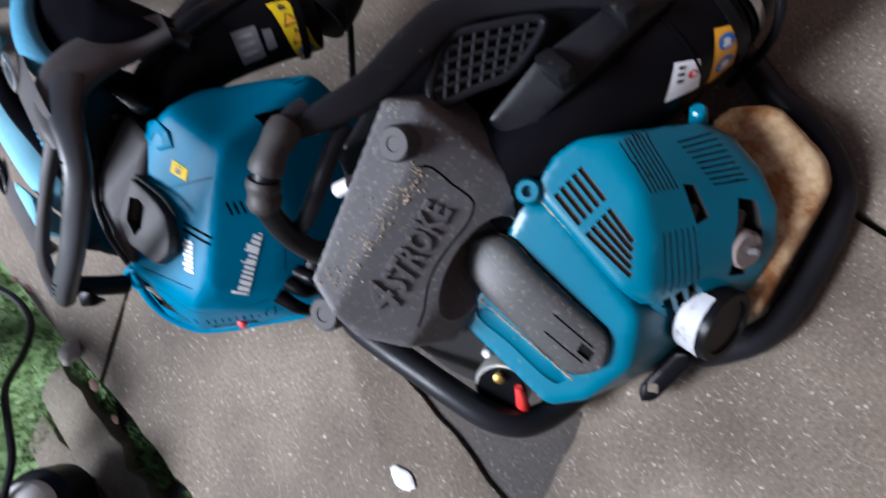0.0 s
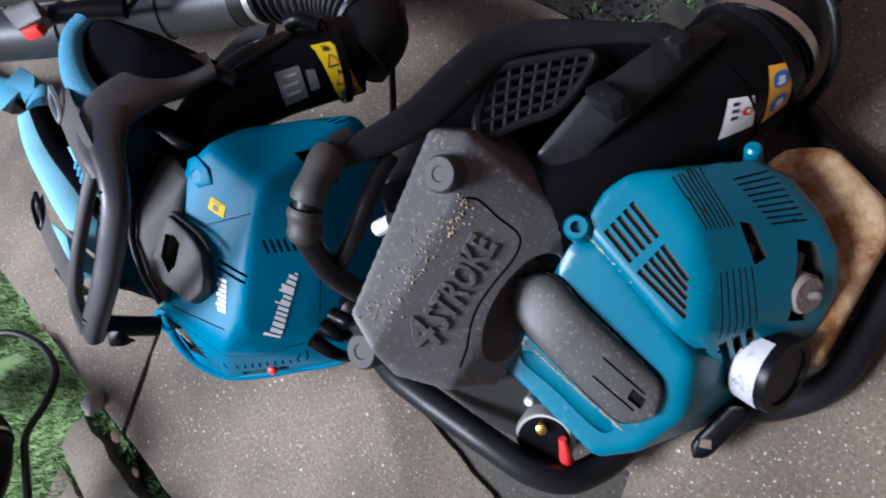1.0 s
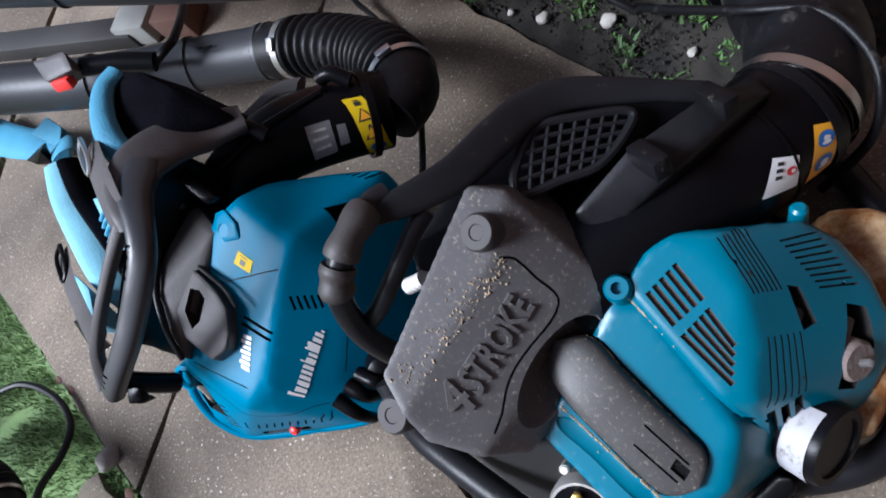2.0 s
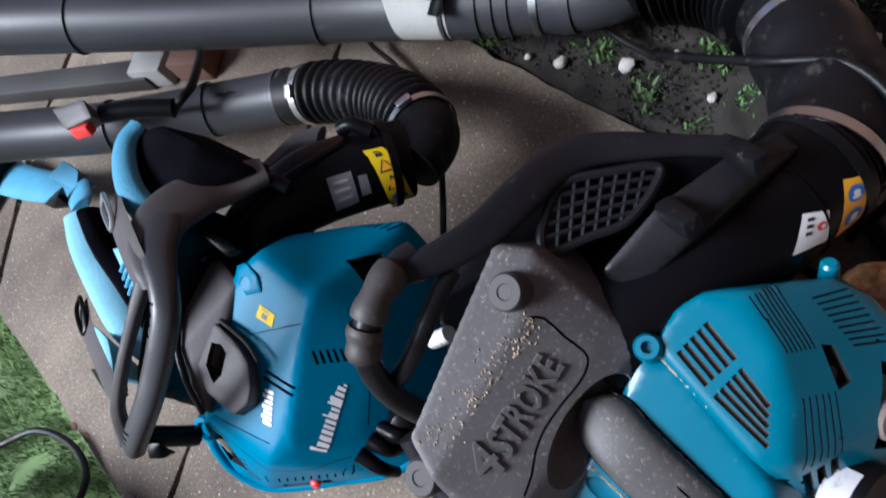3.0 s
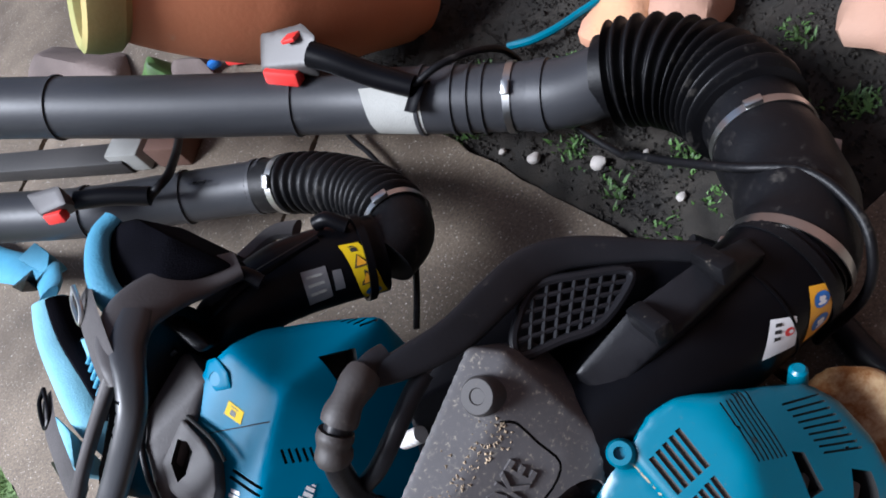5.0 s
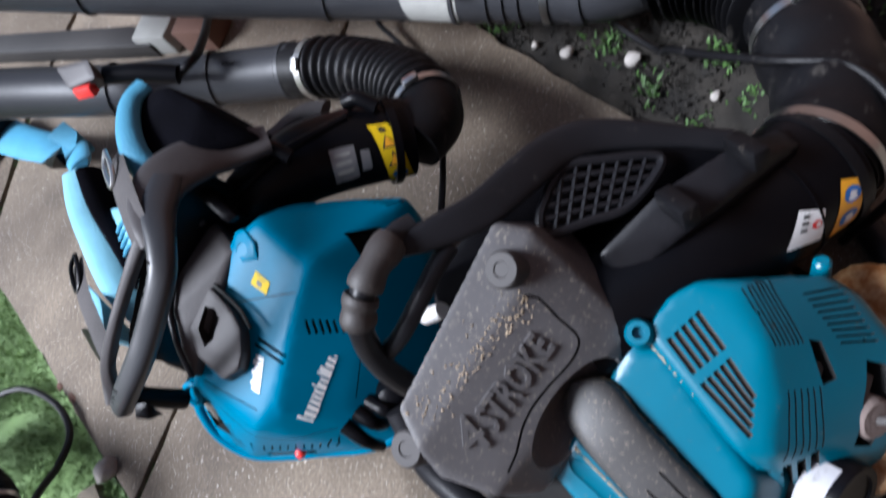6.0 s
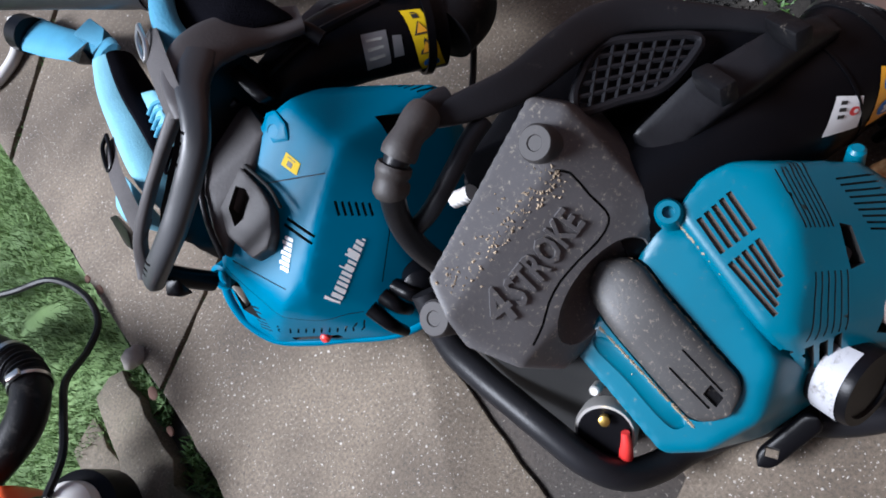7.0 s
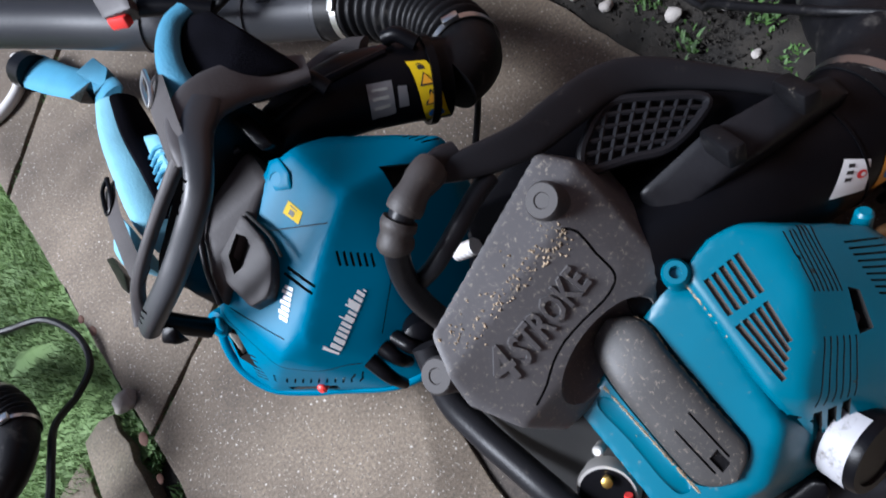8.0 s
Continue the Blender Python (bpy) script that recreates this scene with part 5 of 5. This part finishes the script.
    belt = part("waist_belt", sweep([(-0.075, 0.62, 0.29), (-0.092, 0.74, 0.21), (-0.11, 0.88, 0.13), (-0.125, 0.97, 0.08), (-0.16, 1.08, 0.045), (-0.20, 1.18, 0.035), (-0.232, 1.27, 0.035)], lambda q: 0.020 + 0.022 * q, 12, 8, flat=0.4), M_STRAPC, b, "sky blue waist belt")
    part("belt_pad", soft([(-0.09, 0.98, 0.10), (-0.10, 1.06, 0.09), (-0.12, 0.94, 0.10), (-0.15, 1.08, 0.08), (-0.1, 1.0, 0.03), (-0.14, 1.02, 0.03)], 0.012, 1), M_STRAPC, belt)
    part("strap_clip", soft([(-0.165, 0.93, 0.12), (-0.18, 0.99, 0.105), (-0.135, 0.90, 0.15), (-0.12, 0.94, 0.13), (-0.15, 0.95, 0.08), (-0.165, 0.96, 0.09)], 0.008, 1), M_BLACK, belt, "black belt clip")
    part("belt_end", turned((-0.232, 1.26, 0.036), (-0.3, 0.95, 0.0), ((-0.012, 0.040), (0.03, 0.040), (0.034, 0.03), (0.034, 0)), 20), M_BLACK, belt)
    return b


old_blower()
new_blower()


# ---- the third machine, on the lawn edge ----
def third_machine():
    b = thing("garden_machine", (-0.58, 0.3, -0.02), "black and orange garden machine with ribbed hose beside the lawn", "garden machine")
    hl = [(-0.66, 0.72, 0.12), (-0.57, 0.60, 0.135), (-0.52, 0.51, 0.14), (-0.502, 0.445, 0.142), (-0.515, 0.395, 0.15), (-0.555, 0.37, 0.152), (-0.63, 0.365, 0.15)]
    part("hose", sweep(hl, lambda q: 0.028 if q < 0.36 or q > 0.55 else corrugated(40, 0.029, 0.0025)(q), 24, 30), M_RUBBER, b, "black ribbed hose")
    clamp(b, hl, 0.36, 0.030, (-0.4, 0.3, 0.9), 0.010)
    clamp(b, hl, 0.56, 0.030, (-0.4, 0.3, 0.9), 0.006)
    body = part("casing", soft([(-0.75, 0.30, 0.0), (-0.56, 0.30, 0.0), (-0.56, 0.28, 0.16), (-0.75, 0.3, 0.2), (-0.54, 0.22, 0.0), (-0.56, 0.22, 0.1), (-0.54, 0.05, 0.0), (-0.56, 0.05, 0.1), (-0.75, 0.0, 0.0), (-0.75, 0.0, 0.2)], 0.015, 3), M_BLACK, b)
    part("cover", soft([(-0.74, 0.33, 0.19), (-0.575, 0.315, 0.175), (-0.58, 0.2, 0.17), (-0.74, 0.15, 0.22), (-0.575, 0.315, 0.1), (-0.58, 0.2, 0.1), (-0.72, 0.24, 0.1)], 0.012, 3), M_MACHINE, b, "orange plastic cover")
    part("cap", turned((-0.545, 0.235, 0.115), (0.1, -0.2, 0.95), ((-0.02, 0.042), (0.02, 0.040), (0.034, 0.026), (0.038, 0)), 28), M_CAPWHITE, b, "off-white round cap")
    part("cap_ring", turned((-0.545, 0.235, 0.10), (0.1, -0.2, 0.95), ((-0.05, 0.06), (0.01, 0.058), (0.014, 0.045), (0.014, 0)), 28), M_BLACK, b)
    th = skin(b.children[0])
    q = [(-0.540, 0.389, 0.178), (-0.524, 0.360, 0.171), (-0.555, 0.341, 0.155), (-0.575, 0.352, 0.170)]
    part("sticker", patch(th, q), M_YELLOW, b, "yellow warning sticker")
    part("print", sub_patch(th, q, 0.25, 0.75, 0.2, 0.45), M_INK, b)
    part("cable", sweep([(-0.62, 0.82, 0.02), (-0.54, 0.755, 0.02), (-0.467, 0.704, 0.02), (-0.428, 0.62, 0.02), (-0.43, 0.55, 0.02), (-0.455, 0.49, 0.05), (-0.478, 0.43, 0.10), (-0.485, 0.36, 0.13), (-0.50, 0.29, 0.15), (-0.54, 0.25, 0.16)], 0.006, 8, 8), M_RUBBER, b, "thin black cable")
    return b


third_machine()


# ---- things along the border ----
def flower_pot():
    foot, lip = Vector((0.72, 0.747, 0.06)), Vector((0.288, 0.887, 0.445))
    ax = (lip - foot).normalized()
    n = (lip - foot).length
    p = thing("flower_pot", (foot.x, foot.y, -0.01), "large terracotta garden jar tipped over behind the blower pipe", "flower pot")
    prof = [(0.0, 0.0), (0.0, 0.082), (0.02, 0.09)]
    for k in range(1, 20):
        q = k / 20
        r = 0.088 + 0.042 * math.sin(math.pi * min(q / 0.95, 1)) ** 0.9 + (0.0025 if k in (5, 11) else 0)
        prof.append((n * 0.93 * q, r))
    part("body", turned(foot, ax, prof, 56), M_TERRA, p)
    part("rim", turned(foot, ax, ((n * 0.88, 0.088), (n * 0.90, 0.102), (n * 0.95, 0.106), (n * 0.99, 0.104), (n, 0.095), (n * 0.99, 0.082), (n * 0.93, 0.074), (n * 0.4, 0.07)), 56), M_POTRIM, p, "weathered yellow-green pot rim")


flower_pot()
solo("boulder", rock((0.83, 0.36, 0.02), (0.085, 0.06, 0.05), 3), M_ROCKO, "rough ochre rock lying on the soil", "rock")
solo("boulder", rock((0.875, 0.275, 0.025), (0.075, 0.06, 0.05), 9), M_ROCKP, "pink-brown rock lying on the soil", "rock")
solo("boulder", rock((1.0, 0.0, 0.03), (0.10, 0.09, 0.06), 14), M_ROCKP, "large pink-brown rock lying on the soil", "rock")
solo("garden_hose", sweep([(0.70, 0.52, 0.02), (0.735, 0.48, 0.022), (0.80, 0.45, 0.02), (0.9, 0.43, 0.02), (1.1, 0.5, 0.02)], 0.007, 8, 6), M_TEAL, "thin faded blue-green hose on the soil", "hose")
solo("work_glove", soft([(0.10, 1.70, 0.0), (0.16, 1.45, 0.0), (0.25, 1.28, 0.0), (0.32, 1.45, 0.0), (0.22, 1.75, 0.0), (0.17, 1.62, 0.08), (0.22, 1.45, 0.07), (0.25, 1.34, 0.05), (0.12, 1.66, 0.04)], 0.02, 2), M_GLOVE, "crumpled grey-brown cloth beside the pot", "cloth")
solo("work_glove", soft([(0.31, 1.2, 0.0), (0.38, 1.1, 0.0), (0.42, 1.18, 0.0), (0.34, 1.28, 0.0), (0.35, 1.2, 0.06), (0.39, 1.14, 0.05)], 0.015, 2), M_GLOVE, "small crumpled brown cloth beside the pot", "cloth")
solo("green_bag", soft([(0.27, 1.27, 0.0), (0.33, 1.2, 0.0), (0.36, 1.27, 0.0), (0.29, 1.34, 0.0), (0.31, 1.26, 0.06), (0.33, 1.28, 0.06)], 0.015, 1), M_GREEN, "crumpled green bag beside the pot", "bag")
solo("red_scrap", box((0.44, 1.08, 0.02), (0.03, 0.06, 0.02), (0, 10, 30), 0.006), M_RED, "small red plastic scrap under the pot", "plastic scrap")
solo("blue_scrap", box((0.40, 1.13, 0.02), (0.02, 0.03, 0.02), (0, 10, 60), 0.006), M_BLUEINK, "small blue plastic scrap under the pot", "plastic scrap")
solo("plank", box((-0.02, 1.38, 0.02), (0.055, 0.62, 0.04), (0, 0, 31), 0.004), M_WOOD, "dark weathered timber lying on the path", "plank")
solo("concrete_block", box((0.155, 1.12, 0.028), (0.075, 0.09, 0.056), (0, 0, 31), 0.006), M_GREYBLOCK, "pale grey concrete block on the path", "block")
solo("brick", box((0.215, 1.03, 0.03), (0.075, 0.085, 0.06), (0, 0, 31), 0.005), M_BRICK, "red-brown brick beside the concrete block", "brick")
solo("white_hook", sweep([(0.05, 1.02, 0.005), (0.06, 1.04, 0.006), (0.045, 1.055, 0.006), (0.03, 1.04, 0.005)], 0.003, 8, 5), M_CAPWHITE, "small white plastic hook on the path", "hook")
solo("white_tube", sweep([(-0.44, 1.30, 0.014), (-0.36, 1.27, 0.014), (-0.30, 1.28, 0.014), (-0.262, 1.31, 0.02), (-0.243, 1.36, 0.03)], 0.013, 12, 8), M_CAPWHITE, "curved white plastic tube on the path", "tube")
solo("pebble", rock((-0.418, 0.452, 0.006), (0.02, 0.017, 0.016), 5), M_STONE, "pale stone at the lawn edge", "pebble", "", "pebbles")
for i, (x, y, s) in enumerate(((0.591, 0.243, 0.014), (0.55, 0.342, 0.012), (0.535, 0.40, 0.007), (0.64, 0.19, 0.006), (0.60, 0.10, 0.008), (0.76, -0.03, 0.014), (0.83, 0.10, 0.01))):
    solo("pebble", rock((x, y, -0.004), (s, s * 0.85, s * 0.7), 20 + i, 2), M_STONE, "pale grey pebble on the soil bed", "pebble", "", "pebbles")
solo("white_petal", rock((-0.158, -0.137, 0.003), (0.011, 0.02, 0.003), 2, 3), M_WHITE, "small crumpled white scrap on the concrete", "paper scrap")
for i, (x, y, s) in enumerate(((-0.423, 0.376, 0.008), (-0.43, 0.30, 0.006), (-0.41, 0.62, 0.007), (-0.418, 0.66, 0.006))):
    solo("dead_leaf", rock((x, y, 0.0), (s, s * 1.6, 0.002), 40 + i, 2), M_BRICK, "tiny red-brown dead leaf at the path edge", "leaf", "", "dead leaves")


# ---- edging stones, plants ----
def edging():
    e = tagged(new("edging"), "broken mossy concrete edging beside the path", "kerb", "", "structure")
    ROOT[e] = Vector((0, 0, 0))
    part("edging_stone", slab([(-0.448, 0.455), (-0.475, 0.468), (-0.515, 0.455), (-0.525, 0.30), (-0.53, 0.10), (-0.47, 0.12), (-0.455, 0.26)], M_KERB, "", 0.0, 0.022), M_KERB, e)
    part("edging_stone", slab([(-0.535, 0.44), (-0.60, 0.42), (-0.62, 0.05), (-0.545, 0.08), (-0.54, 0.25)], M_KERB, "", -0.012, 0.022), M_KERB, e)
    part("edging_stone", slab([(-0.47, 0.105), (-0.535, 0.085), (-0.55, -0.6), (-0.475, -0.6)], M_KERB, "", 0.0, 0.010), M_KERB, e)


def blades(name, spots, height, width, mat, label, category, lean=0.5):
    """Many small blades or leaves, each a bent strip of two faces."""
    verts, faces = [], []
    for x, y, z in spots:
        a = random.uniform(0, 2 * math.pi)
        h = height * random.uniform(0.5, 1.25)
        w = width * random.uniform(0.6, 1.3)
        dx, dy = math.cos(a), math.sin(a)
        l = lean * random.uniform(0.3, 1.4) * h
        i = len(verts)
        verts += [(x - dy * w, y + dx * w, z), (x + dy * w, y - dx * w, z), (x + dx * l * 0.4 - dy * w * 0.8, y + dy * l * 0.4 + dx * w * 0.8, z + h * 0.6), (x + dx * l * 0.4 + dy * w * 0.8, y + dy * l * 0.4 - dx * w * 0.8, z + h * 0.6), (x + dx * l, y + dy * l, z + h)]
        faces += [(i, i + 1, i + 3, i + 2), (i + 2, i + 3, i + 4)]
    me = bpy.data.meshes.new(name)
    me.from_pydata(verts, [], faces)
    me.materials.append(mat)
    return tagged(new(name, me), label, category, "", "stuff")


edging()
grass_spots = []
while len(grass_spots) < 52000:
    x, y = -0.43 - abs(random.gauss(0, 0.4)), random.uniform(0.40, 2.2)
    edge = -0.43 + 0.012 * noise.noise(Vector((0, y * 14, 0)))
    if x < edge and noise.noise(Vector((x * 8, y * 8, 2))) > -0.6:
        grass_spots.append((x, y, -0.02))
blades("grass", grass_spots, 0.016, 0.0009, M_GRASS, "short mossy green grass of the lawn", "grass", 0.9)
moss_spots = []
for x0, y0, x1, y1 in ((-0.41, 0.366, -0.15, 0.50), (-0.43, 1.06, -0.1, 1.36)):
    for _ in range(500):
        f = random.random() ** 1.5
        if noise.noise(Vector((f * 9, x0 * 7, 1))) > 0.0:
            moss_spots.append((x0 + (x1 - x0) * f + random.gauss(0, 0.003), y0 + (y1 - y0) * f + random.gauss(0, 0.003), -0.02))
for _ in range(5000):
    y = random.uniform(-0.3, 0.6)
    x = random.choice((-0.43, -0.437, -0.53, -0.62)) + random.gauss(0, 0.012)
    if noise.noise(Vector((x * 20, y * 12, 5))) > -0.05:
        moss_spots.append((x, y, -0.03))
blades("moss", moss_spots, 0.016, 0.0018, M_GREEN, "moss and small weeds in the path joint", "moss", 0.8)
weed_spots = []
for cx, cy, n in ((0.56, 0.47, 26), (0.60, 0.30, 34), (0.57, 0.19, 24), (0.66, 0.14, 30), (0.70, 0.44, 40), (0.74, 0.40, 40), (0.84, -0.02, 50), (0.62, 0.06, 18), (0.53, 0.50, 20), (0.80, 0.05, 30), (0.92, 0.12, 30), (0.55, 0.10, 14), (0.65, 0.55, 40), (0.55, -0.05, 16)):
    for _ in range(n * 2):
        weed_spots.append((cx + random.gauss(0, 0.014), cy + random.gauss(0, 0.014), -0.012))
blades("weeds", weed_spots, 0.010, 0.0026, M_GREEN, "small green weeds on the soil bed", "weeds", 1.2)


def crumbs():
    """Loose grit and soil crumbs on the bed."""
    verts, faces = [], []
    for _ in range(9000):
        x, y = random.uniform(0.505, 1.1), random.uniform(-0.1, 0.9)
        s = random.uniform(0.0012, 0.0048) * (1.6 if random.random() < 0.06 else 1)
        z = -0.010 + 0.006 * noise.noise(Vector((x * 34, y * 34, 0)))
        i = len(verts)
        pts = [(1, 0, 0), (-0.5, 0.87, 0), (-0.5, -0.87, 0), (0.1, 0, 0.9)]
        a = random.uniform(0, 6.28)
        for px, py, pz in pts:
            verts.append((x + s * (px * math.cos(a) - py * math.sin(a)), y + s * (px * math.sin(a) + py * math.cos(a)), z + s * pz))
        faces += [(i, i + 1, i + 3), (i + 1, i + 2, i + 3), (i + 2, i, i + 3)]
    me = bpy.data.meshes.new("soil_crumbs")
    me.from_pydata(verts, [], faces)
    me.materials.append(M_SOIL)
    tagged(new("soil_crumbs", me), "loose dark soil crumbs and grit", "soil", "", "stuff")


crumbs()


# ---- unseen walls, added to block skylight from the east and south ----
solo("wall_east", box((2.5, 1.0, 2.4), (0.2, 9.0, 5.0), (0, 0, 0), 0.0), M_BRICK, "unseen brown brick wall added to block skylight from the east", "wall", "structure", smooth=False)
solo("wall_south", box((-0.3, -1.7, 2.4), (5.4, 0.2, 5.0), (0, 0, 0), 0.0), M_BRICK, "unseen brown brick wall added to block skylight from the south", "wall", "structure", smooth=False)
